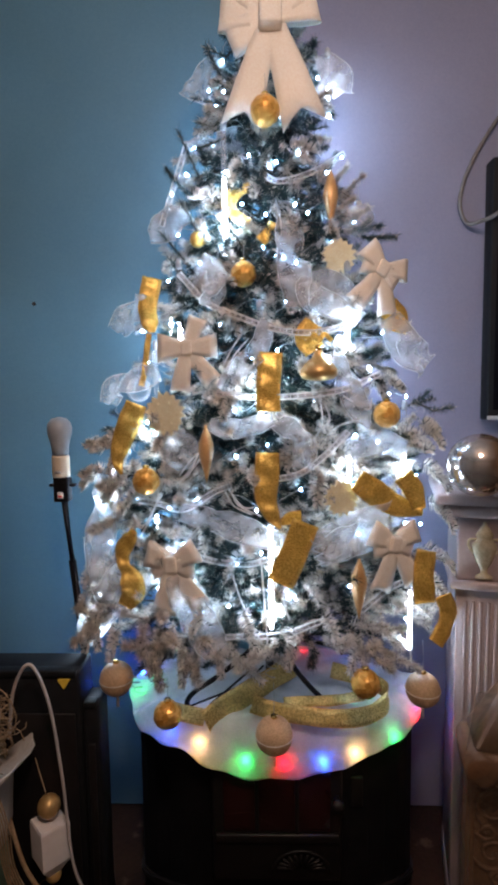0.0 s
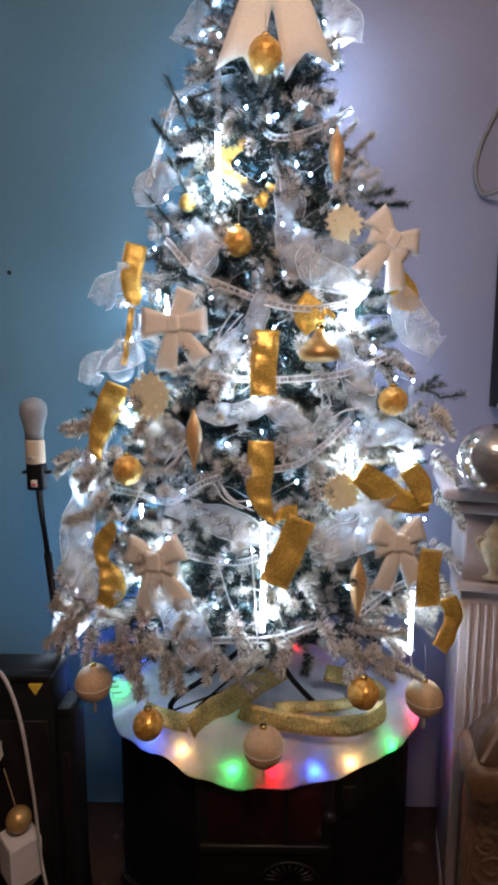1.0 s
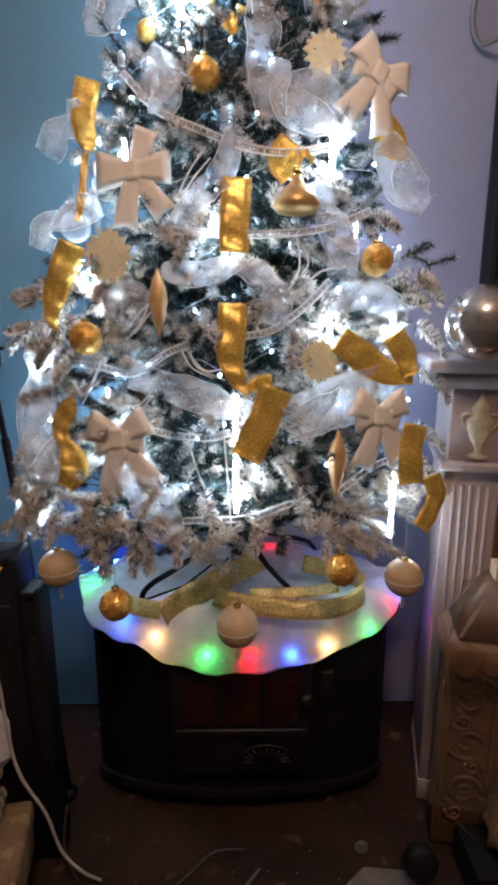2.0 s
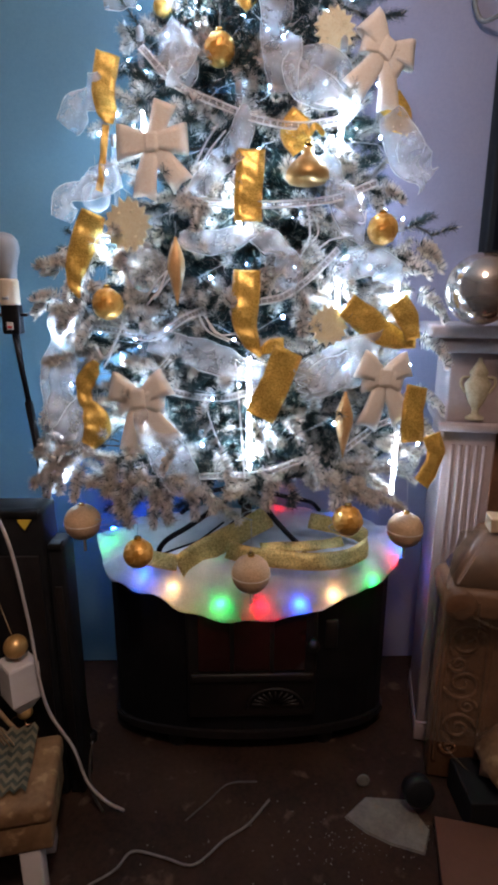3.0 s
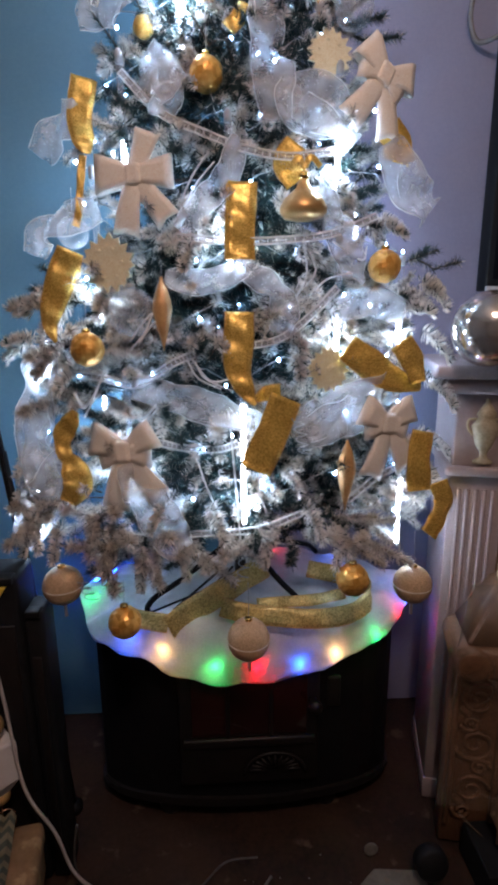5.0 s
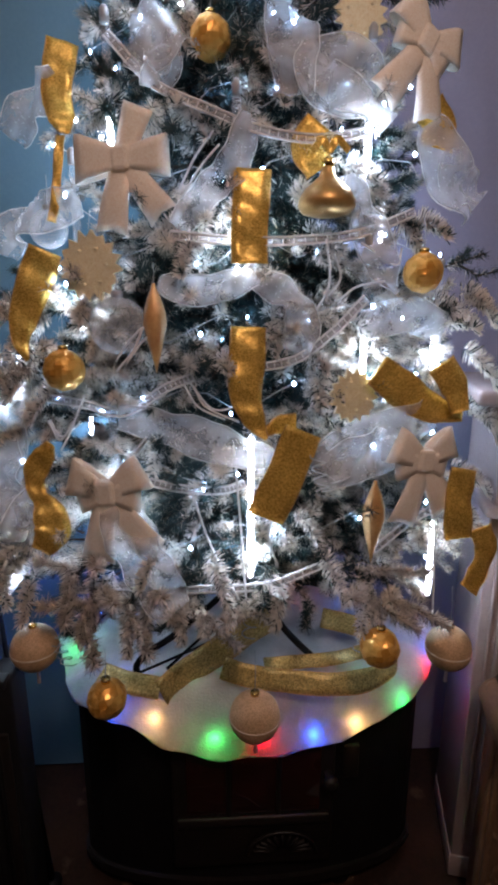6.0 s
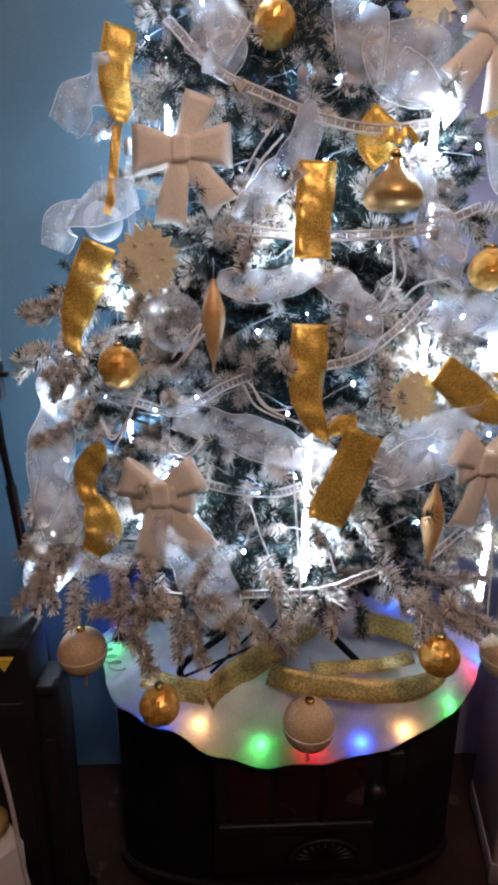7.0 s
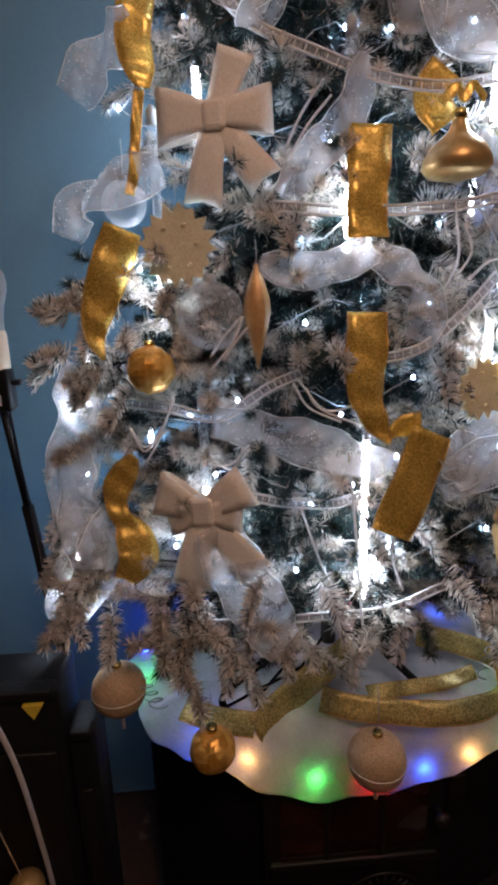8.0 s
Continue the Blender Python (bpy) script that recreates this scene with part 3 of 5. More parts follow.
for k in range(78):
    zz = 0.86 + 1.38 * (k + tips.random()) / 78
    a = radians(tips.uniform(186, 354))
    r = reach(zz, a) * tips.uniform(0.70, 0.90)
    clump(TX + r * math.cos(a), TY + r * math.sin(a), zz, math.degrees(a) + tips.uniform(-35, 35), tips.uniform(-20, 40), tips.uniform(0.8, 1.1))
shared("branch", MESHES[0.15][0], tree, Matrix.Translation((0, 0, 2.33 - BASE)) @ Matrix.Rotation(-1.5, 4, "Y"))


# ---- lights on the tree ----
def crown_point(z, a, out=1.0):
    r = reach(z, a) * out
    return Vector((TX + r * math.cos(a), TY + r * math.sin(a), z))


BULB = bpy.data.meshes.new("bulb")
bm = ball(0.0024, 6, 8, 1.4)
bm.to_mesh(BULB)
bm.free()
BULB.materials.append(M_LED)
rnd = random.Random(11)
string = thing("string_lights", (0, 0, 0), "cold white fairy lights wound round the tree", "string lights")
spiral = []
turns, steps = 13, 420
for k in range(steps):
    s = k / steps
    zz = 0.80 + 1.5 * s
    a = -0.4 + turns * 2 * math.pi * s
    spiral.append(crown_point(zz + 0.02 * math.sin(k * 1.3), a, 0.93 + 0.05 * math.sin(k * 0.9)))
part("wire", pipe(spiral, 0.0011, 4), M_WIRE, string, "thin clear wire")
for k, p in enumerate(spiral):
    if k % 3 == 0 or k % 7 == 2:
        shared("bulb", BULB, string, Matrix.Translation(p + Vector((rnd.uniform(-.012, .012), -0.012 + rnd.uniform(-.01, .012), rnd.uniform(-.012, .012)))))


def meteor_tube(p, length, gain=1.0, share=0.45):
    """A hanging clear tube with a strip of cold white light in it."""
    t = thing("meteor_light_tube", p, "clear tube light glowing cold white among the branches", "tube light", "falling snow tube lights")
    part("tube", lathe([(0.005, -length / 2), (0.0065, -length / 2 + 0.004), (0.0065, length / 2 - 0.004), (0.005, length / 2)], 12), M_CLEAR, t, "clear plastic tube").visible_shadow = False
    bm = bmesh.new()
    n = int(length / 0.016)
    lit = length * share
    for k in range(n):
        zc = -length / 2 + length * (k + 0.5) / n
        if zc > -length / 2 + lit:
            continue
        box(-0.003, 0.003, -0.0025, 0.0025, zc - 0.0055, zc + 0.0055, bm=bm)
    part("light_strip", bm, M_TUBE, t, "glowing white light strip", smooth=False)
    part("cap", lathe([(0.0072, length / 2 - 0.006), (0.0072, length / 2 + 0.012), (0.003, length / 2 + 0.018)], 12), M_WIRE, t)
    lamp("tube_glow", "POINT", Matrix.Translation((p[0], p[1] - 0.022, p[2] - length * 0.28)), gain * TUBE_LAMP * length / 0.2, (0.55, 0.78, 1.0), 0.012)


# unseen tubes added behind the crown to brighten the wall
for x, z_, n in ((-0.34, 1.05, 0.2), (-0.28, 1.62, 0.2), (0.30, 1.50, 0.2), (0.36, 1.05, 0.16), (-0.10, 2.02, 0.16), (0.12, 2.10, 0.14)):
    meteor_tube((x, 0.475, z_), n, (1.4 if x < -0.3 else 0.5 if x < -0.2 else 1.0) * BACK_LAMP / TUBE_LAMP)


# ---- ornaments ----
def hang(t, top, length=0.045):
    part("thread", pipe([(0, 0, top), (0.001, 0.003, top + length * 0.5), (0, 0.008, top + length)], 0.0007, 4), M_WIRE, t)


def gold_bauble(p, r):
    t = thing("gold_bauble", p, "hammered copper-gold bauble hanging on the tree", "bauble", "gold baubles")
    bm = ball(r, 13, 22)
    for v in bm.verts:
        v.co *= 1 + 0.065 * noise.noise(v.co * 130 + Vector(p) * 7)
    part("ball", bm, M_GOLD_BALL, t, smooth=False)
    part("cap", lathe([(r * 0.24, r * 0.95), (r * 0.24, r * 1.18), (r * 0.1, r * 1.22)], 12), M_GOLD_CAP, t)
    hang(t, r * 1.2)


def cream_bauble(p, r):
    t = thing("glitter_bauble", p, "cream glitter bauble hanging below the branches", "bauble", "cream glitter baubles")
    part("ball", ball(r), M_CREAM, t)
    part("pendant", pipe([(0, 0, -r * 0.97), (0.001, 0, -r - 0.012), (0.001, 0, -r - 0.030)], 0.0028, 6, taper=1.2), M_BEIGE, t, "pale glitter drop")
    part("seam", lathe([(r * 1.004, -0.0012), (r * 1.012, 0.0), (r * 1.004, 0.0012)], 28), M_BEIGE, t)
    part("cap", lathe([(r * 0.18, r * 0.96), (r * 0.18, r * 1.12), (r * 0.08, r * 1.15)], 12), M_GOLD_CAP, t)
    hang(t, r * 1.15, 0.07)


def clear_bauble(p, r):
    t = thing("clear_bauble", p, "clear see-through bauble hanging on the tree", "bauble", "clear baubles")
    part("ball", ball(r), M_CLEAR, t).visible_shadow = False
    part("cap", lathe([(r * 0.2, r * 0.96), (r * 0.2, r * 1.16), (r * 0.08, r * 1.2)], 12), M_WIRE, t)
    hang(t, r * 1.2)


def bell_bauble(p):
    t = thing("onion_bauble", p, "satin gold onion shaped bauble with a slim neck", "bauble")
    prof = [(0.002, -0.042), (0.022, -0.041), (0.042, -0.036), (0.051, -0.024), (0.050, -0.012), (0.041, 0.005), (0.027, 0.018), (0.016, 0.028), (0.011, 0.040), (0.010, 0.050)]
    part("body", lathe([(r * 0.86, q * 0.80) for r, q in prof], 28), M_GOLD_SATIN, t)
    part("cap", lathe([(0.0095, 0.036), (0.0095, 0.046), (0.005, 0.050)], 12), M_GOLD_CAP, t)
    part("bow", band(smooth_line([(-0.028, -0.004, 0.054), (-0.01, -0.008, 0.070), (0, -0.008, 0.058), (0.012, -0.008, 0.072), (0.03, -0.004, 0.058)]), 0.012, (0, 0.2, 1)), M_GOLD, t, "small gold ribbon bow")
    hang(t, 0.058)


def teardrop(p, length):
    t = thing("teardrop_ornament", p, "slim satin gold spindle ornament hanging on the tree", "ornament", "gold spindle ornaments")
    h = length / 2
    prof = [(0.0012, -h), (0.004, -h * 0.8), (0.013, -h * 0.35), (0.0205, h * 0.10), (0.019, h * 0.36), (0.011, h * 0.7), (0.004, h * 0.9), (0.003, h)]
    part("body", lathe([(r * length / 0.16, q) for r, q in prof], 16, wobble=0.06, flutes=6), M_SPINDLE, t)
    hang(t, h, 0.03)


def bow_loop(w, h, lift, side):
    """One loop of a bow: a flat bent band, narrow at the knot and wide at its creased end."""
    line = smooth_line([(0, -0.010, 0), (side * w * 0.35, -0.0135, lift * 0.35), (side * w * 0.8, -0.0125, lift * 0.85)], 5)
    line += [Vector((side * w, -0.008, lift)), Vector((side * w * 1.005, -0.002, lift))] + smooth_line([(side * w * 0.9, 0.004, lift * 0.9), (side * w * 0.5, 0.006, lift * 0.5), (0, 0.003, 0)], 4)
    wide = [h * (0.34 + 0.78 * min(1.0, abs(q[0]) / w) ** 0.8) for q in line]
    return band(line, wide, (-lift * side, 0, w), 0.002)


def bow_tail(x1, z1, w0, w1, lean, notch=0.0):
    """A tail that widens outwards and ends straight or in a notch."""
    bm = bmesh.new()
    f, b = [], []
    d = Vector((x1, 0, z1)).normalized()
    w = Vector((-d.z, 0, d.x))
    for k in range(5):
        q = k / 4 - 0.5
        f.append([])
        b.append([])
        for j in range(8):
            u = j / 7
            along = u * math.hypot(x1, z1) - (notch * (1 - abs(q) * 2) if j == 7 else 0)
            v = d * along + w * (w0 + (w1 - w0) * u) * q + Vector((0, -0.008 - lean * math.sin(u * 2.6) - 0.0015 * math.cos(q * 5), 0))
            f[-1].append(bm.verts.new(v))
            b[-1].append(bm.verts.new(v + Vector((0, 0.003, 0))))
    for k in range(4):
        for j in range(7):
            bm.faces.new((f[k][j], f[k + 1][j], f[k + 1][j + 1], f[k][j + 1]))
            bm.faces.new((b[k][j], b[k][j + 1], b[k + 1][j + 1], b[k + 1][j]))
        bm.faces.new((f[k][7], f[k + 1][7], b[k + 1][7], b[k][7]))
        bm.faces.new((f[k][0], b[k][0], b[k + 1][0], f[k + 1][0]))
    for j in range(7):
        bm.faces.new((f[0][j], f[0][j + 1], b[0][j + 1], b[0][j]))
        bm.faces.new((f[4][j], b[4][j], b[4][j + 1], f[4][j + 1]))
    bmesh.ops.recalc_face_normals(bm, faces=list(bm.faces))
    return bm


def foam_bow(p, size, roll, upper):
    t = thing("glitter_bow", Matrix.Translation(p) @ Matrix.Rotation(radians(70 * (p[0] - TX)), 4, "Z") @ Matrix.Rotation(radians(-roll), 4, "Y"), "beige glitter foam bow with two tails tied to the tree", "bow", "beige foam bows")
    if upper:
        part("loop", bow_loop(size * 0.66, size * 0.56, 0.008, -1), M_BEIGE, t)
        part("loop", bow_loop(size * 0.64, size * 0.46, -0.002, 1), M_BEIGE, t)
        part("tail", bow_tail(size * 0.30, size * 0.60, 0.03, size * 0.42, 0.0), M_BEIGE, t)
    else:
        part("loop", bow_loop(size * 0.50, size * 0.46, size * 0.20, -1), M_BEIGE, t)
        part("loop", bow_loop(size * 0.50, size * 0.42, size * 0.26, 1), M_BEIGE, t)
        part("loop", bow_loop(size * 0.42, size * 0.40, -size * 0.08, -1), M_BEIGE, t)
        part("loop", bow_loop(size * 0.42, size * 0.40, -size * 0.06, 1), M_BEIGE, t)
    part("knot", box(-size * 0.125, size * 0.125, -0.020, 0.004, -size * 0.16, size * 0.16, 0.006), M_BEIGE, t, smooth=False)
    part("tail", bow_tail(-size * 0.24, -size * 0.92, 0.03, size * 0.46, 0.008, 0.006), M_BEIGE, t)
    part("tail", bow_tail(size * 0.52, -size * 0.76, 0.03, size * 0.44, 0.006, 0.006), M_BEIGE, t)


def snowflake(p, r):
    """A flat, nearly square flake with a ragged cut rim."""
    t = thing("snowflake_ornament", Matrix.Translation(p) @ Matrix.Rotation(radians(70 * (p[0] - TX)), 4, "Z"), "cream glitter snowflake ornament hanging on the tree", "ornament", "cream snowflakes")
    bm = bmesh.new()
    turned = []
    for k in range(32):
        a = 2 * math.pi * k / 32 + 0.1
        lobe = 0.5 + 0.5 * math.cos(5 * a + r * 90)
        s = r * (0.80 + 0.06 * lobe + (0.16 if k % 2 else -0.06) + 0.04 * math.sin(k * 2.3))
        turned.append((s * math.cos(a), s * math.sin(a)))
    lo = [bm.verts.new((x, -0.0025, y)) for x, y in turned]
    hi = [bm.verts.new((x, 0.0025, y)) for x, y in turned]
    bm.faces.new(lo)
    bm.faces.new(list(reversed(hi)))
    for k in range(32):
        bm.faces.new((lo[k], hi[k], hi[(k + 1) % 32], lo[(k + 1) % 32]))
    part("flake", bm, M_FLAKE, t, smooth=False)
    for k in range(6):
        a = 2 * math.pi * k / 6 + r * 40
        dot = part("stud", ball(r * 0.07, 5, 8, 0.6), M_FLAKE, t)
        dot.matrix_basis = Matrix.Translation((r * 0.52 * math.cos(a), -0.003, r * 0.52 * math.sin(a)))
    hang(t, r, 0.03)


def gold_ribbon(points, width, across=None):
    p0 = Vector(points[0])
    k = abs(int(p0.x * 1000)) % 17
    edges = ([], [])
    t = thing("gold_ribbon", p0, "gold glitter ribbon draped over the branches", "ribbon", "gold ribbons")
    part("strip", band(smooth_line([Vector(p) - p0 for p in points], 8), width, across, 0.001, 0.003 if across else 0.0035, k, twist=0.0 if across else 0.10, edges=edges), M_GOLD_DARK if across else M_GOLD, t)
    for e in edges:
        part("wired_edge", pipe(e, 0.0011, 5), M_GOLD_SATIN, t)


def sheer_ribbon(points, width):
    p0 = Vector(points[0])
    k = abs(int(p0.x * 1000 + p0.z * 300)) % 23
    line = smooth_line([Vector(p) - p0 for p in points], 9)
    n = len(line)
    widths = [width * (0.35 + 0.85 * math.sin(math.pi * (0.12 + 0.76 * i / n)) ** 0.7) for i in range(n)]
    edges = ([], [])
    t = thing("sheer_ribbon", p0, "sheer white organza ribbon with fine glitter draped on the tree", "ribbon", "white organza ribbons")
    part("gauze", band(line, widths, None, 0.0005, 0.011, k, cells=8, twist=0.5, edges=edges), M_SHEER, t)
    for e in edges:
        part("hem", pipe(e, 0.0008, 4), M_CORD, t)


def ladder_garland(points):
    """Two cords joined by little rungs."""
    p0 = Vector(points[0])
    line = smooth_line([Vector(p) - p0 for p in points], 12)
    t = thing("ladder_garland", p0, "white ladder trim garland swagged over the branches", "garland", "white ladder garlands")
    side = []
    for i, q in enumerate(line):
        d = (line[min(i + 1, len(line) - 1)] - line[max(i - 1, 0)]).normalized()
        w = d.cross(Vector((0.1, -1, 0)))
        side.append(w.normalized() * 0.0058)
    for s in (-1, 1):
        part("cord", pipe([q + w * s for q, w in zip(line, side)], 0.0019, 6), M_CORD, t)
    bm = bmesh.new()
    for i, (q, w) in enumerate(zip(line, side)):
        if i % 2 == 0:
            pipe([q - w, q + w], 0.0010, 4, bm)
    tagged(part("lattice", bm, M_CORD, t), kind="stuff")
    part("backing", band(line, 0.010, None, 0.0004, 0, 0, cells=1), M_SHEER, t)


def white_cord(points):
    p0 = Vector(points[0])
    ob = part("cord", pipe(smooth_line([Vector(p) - p0 for p in points], 8), 0.0018, 6), M_CORD, tree, "thin white cord")
    ob.matrix_basis = Matrix.Translation(p0 - Vector((TX, TY, BASE)))


gold_ribbon([(0.005, 0.146, 1.469), (0.002, 0.138, 1.420), (-0.001, 0.131, 1.373), (-0.001, 0.124, 1.331)], 0.055)
gold_ribbon([(-0.004, 0.105, 1.238), (-0.006, 0.097, 1.190), (-0.009, 0.089, 1.139), (0.002, 0.083, 1.102), (0.023, 0.078, 1.067)], [0.052, 0.055, 0.055, 0.046, 0.033, 0.006])
gold_ribbon([(0.024, 0.088, 1.077), (0.047, 0.091, 1.087), (0.072, 0.092, 1.088)], [0.012, 0.030, 0.034])
gold_ribbon([(0.081, 0.077, 1.080), (0.055, 0.065, 1.018), (0.021, 0.052, 0.946)], 0.061)
gold_ribbon([(-0.281, 0.221, 1.659), (-0.287, 0.210, 1.619), (-0.291, 0.202, 1.582), (-0.285, 0.195, 1.549), (-0.279, 0.190, 1.524)], [0.046, 0.046, 0.045, 0.043, 0.038, 0.014])
gold_ribbon([(-0.287, 0.192, 1.521), (-0.294, 0.186, 1.474), (-0.299, 0.179, 1.426), (-0.307, 0.177, 1.395)], 0.012)
gold_ribbon([(-0.319, 0.173, 1.353), (-0.336, 0.171, 1.311), (-0.359, 0.170, 1.256), (-0.368, 0.166, 1.215), (-0.357, 0.158, 1.183)], [0.048, 0.055, 0.051, 0.04, 0.023, 0.005])
gold_ribbon([(-0.322, 0.124, 1.053), (-0.336, 0.125, 1.031), (-0.351, 0.125, 1.004), (-0.350, 0.120, 0.974), (-0.334, 0.111, 0.947), (-0.324, 0.102, 0.912), (-0.347, 0.103, 0.875)], [0.014, 0.034, 0.040, 0.030, 0.026, 0.052, 0.056, 0.030])
gold_ribbon([(0.203, 0.117, 1.170), (0.247, 0.120, 1.138), (0.300, 0.128, 1.106), (0.362, 0.144, 1.090)], [0.051, 0.06, 0.05, 0.022])
gold_ribbon([(0.311, 0.125, 1.178), (0.337, 0.127, 1.141), (0.349, 0.124, 1.099)], [0.046, 0.048, 0.028])
gold_ribbon([(0.370, 0.132, 0.998), (0.360, 0.120, 0.941), (0.362, 0.110, 0.877)], 0.049)
gold_ribbon([(0.408, 0.128, 0.889), (0.422, 0.127, 0.851), (0.408, 0.116, 0.813), (0.385, 0.103, 0.783)], 0.04)
gold_ribbon([(-0.022, 0.245, 1.878), (-0.065, 0.245, 1.870), (-0.092, 0.236, 1.835), (-0.070, 0.223, 1.800), (-0.038, 0.218, 1.787)], [0.018, 0.030, 0.034, 0.030, 0.014])
gold_ribbon([(-0.015, 0.212, 1.738), (0.004, 0.218, 1.757), (0.020, 0.227, 1.786)], 0.028)
gold_ribbon([(0.111, 0.169, 1.536), (0.090, 0.163, 1.503), (0.110, 0.161, 1.471)], 0.053)
gold_ribbon([(0.293, 0.218, 1.580), (0.317, 0.227, 1.553), (0.307, 0.215, 1.519)], 0.056)
sheer_ribbon([(-0.211, 0.122, 1.097), (-0.127, 0.107, 1.078), (-0.049, 0.098, 1.053), (0.030, 0.095, 1.026)], 0.054)
sheer_ribbon([(-0.411, 0.253, 1.351), (-0.384, 0.243, 1.398), (-0.314, 0.195, 1.415), (-0.266, 0.177, 1.425)], 0.054)
sheer_ribbon([(-0.140, 0.135, 1.303), (-0.074, 0.127, 1.291), (0.010, 0.127, 1.312)], 0.040)
sheer_ribbon([(0.010, 0.127, 1.312), (0.061, 0.125, 1.281), (0.083, 0.122, 1.239), (0.071, 0.116, 1.197)], 0.047)
sheer_ribbon([(0.000, 0.152, 1.540), (-0.024, 0.146, 1.474), (-0.064, 0.142, 1.436), (-0.110, 0.141, 1.382)], 0.045)
sheer_ribbon([(0.160, 0.157, 1.464), (0.181, 0.153, 1.403), (0.206, 0.152, 1.347), (0.237, 0.151, 1.290)], 0.048)
sheer_ribbon([(-0.397, 0.204, 1.174), (-0.413, 0.203, 1.103), (-0.427, 0.196, 1.015), (-0.435, 0.185, 0.927)], 0.066)
sheer_ribbon([(-0.386, 0.263, 1.535), (-0.338, 0.237, 1.578), (-0.286, 0.210, 1.598)], 0.061)
sheer_ribbon([(-0.186, 0.324, 2.028), (-0.126, 0.291, 1.984), (-0.055, 0.285, 1.994), (-0.027, 0.260, 1.922)], 0.068)
sheer_ribbon([(0.053, 0.223, 1.801), (0.056, 0.198, 1.720), (0.066, 0.178, 1.650), (0.068, 0.159, 1.576)], 0.067)
sheer_ribbon([(0.091, 0.170, 1.622), (0.151, 0.173, 1.607), (0.218, 0.179, 1.541)], 0.078)
sheer_ribbon([(0.103, 0.096, 1.000), (0.172, 0.109, 1.036), (0.240, 0.124, 1.057), (0.313, 0.150, 1.095)], 0.086)
sheer_ribbon([(0.291, 0.206, 1.554), (0.337, 0.222, 1.485), (0.391, 0.258, 1.426)], 0.065)
sheer_ribbon([(-0.216, 0.413, 2.206), (-0.144, 0.376, 2.199), (-0.084, 0.350, 2.169)], 0.094)
sheer_ribbon([(0.148, 0.415, 2.275), (0.186, 0.411, 2.208), (0.214, 0.400, 2.165)], 0.083)
sheer_ribbon([(-0.485, 0.209, 0.750), (-0.407, 0.157, 0.870), (-0.336, 0.139, 0.959)], 0.081)
sheer_ribbon([(-0.296, 0.283, 1.779), (-0.241, 0.261, 1.800), (-0.196, 0.241, 1.787)], 0.070)
sheer_ribbon([(-0.180, 0.194, 1.655), (-0.139, 0.182, 1.640), (-0.119, 0.196, 1.696)], 0.073)
sheer_ribbon([(-0.134, 0.185, 1.652), (-0.126, 0.172, 1.614), (-0.143, 0.167, 1.578)], 0.047)
sheer_ribbon([(0.096, 0.177, 1.642), (0.104, 0.165, 1.596), (0.183, 0.173, 1.566)], 0.055)
sheer_ribbon([(0.187, 0.135, 1.239), (0.255, 0.152, 1.255), (0.334, 0.177, 1.228)], 0.054)
sheer_ribbon([(0.121, 0.099, 1.005), (0.185, 0.110, 1.038), (0.244, 0.123, 1.053)], 0.054)
sheer_ribbon([(0.320, 0.215, 1.514), (0.374, 0.259, 1.468), (0.406, 0.254, 1.444)], 0.061)
sheer_ribbon([(-0.431, 0.168, 0.849), (-0.393, 0.154, 0.898), (-0.368, 0.148, 0.941)], 0.059)
ladder_garland([(-0.213, 0.207, 1.665), (-0.143, 0.170, 1.588), (-0.063, 0.157, 1.551), (0.016, 0.153, 1.523), (0.099, 0.156, 1.513), (0.185, 0.171, 1.529)])
ladder_garland([(-0.334, 0.162, 1.121), (-0.270, 0.140, 1.115), (-0.202, 0.122, 1.103), (-0.134, 0.117, 1.142), (-0.091, 0.114, 1.160)])
ladder_garland([(-0.164, 0.103, 0.992), (-0.111, 0.096, 0.982), (-0.049, 0.093, 0.979), (-0.010, 0.092, 0.990)])
ladder_garland([(-0.122, 0.142, 1.373), (-0.032, 0.134, 1.365), (0.068, 0.137, 1.366), (0.173, 0.150, 1.379), (0.268, 0.179, 1.416)])
ladder_garland([(-0.302, 0.110, 0.801), (-0.206, 0.088, 0.803), (-0.086, 0.076, 0.812), (0.024, 0.073, 0.818), (0.116, 0.081, 0.847)])
ladder_garland([(0.003, 0.113, 1.173), (0.072, 0.117, 1.187), (0.133, 0.127, 1.230), (0.186, 0.142, 1.281)])
ladder_garland([(-0.028, 0.266, 1.939), (0.027, 0.252, 1.892), (0.125, 0.272, 1.923), (0.201, 0.311, 1.978)])
ladder_garland([(-0.264, 0.272, 1.797), (-0.230, 0.298, 1.915), (-0.202, 0.329, 2.023)])
ladder_garland([(0.211, 0.097, 0.865), (0.281, 0.118, 0.911), (0.357, 0.146, 0.932)])
white_cord([(-0.094, 0.089, 0.974), (-0.067, 0.079, 0.892), (-0.022, 0.067, 0.798)])
white_cord([(-0.028, 0.095, 1.054), (-0.019, 0.083, 0.947), (-0.009, 0.066, 0.797)])
white_cord([(-0.095, 0.109, 1.152), (-0.057, 0.103, 1.110), (0.002, 0.103, 1.123)])
white_cord([(-0.328, 0.149, 1.087), (-0.309, 0.139, 1.061), (-0.274, 0.132, 1.085)])
white_cord([(0.013, 0.243, 1.875), (0.032, 0.220, 1.801), (0.035, 0.204, 1.748)])
white_cord([(0.324, 0.127, 0.935), (0.325, 0.115, 0.840), (0.335, 0.121, 0.704)])
white_cord([(-0.216, 0.114, 1.049), (-0.190, 0.107, 1.033), (-0.162, 0.107, 1.060)])
white_cord([(0.118, 0.137, 1.369), (0.124, 0.130, 1.305), (0.104, 0.124, 1.263)])
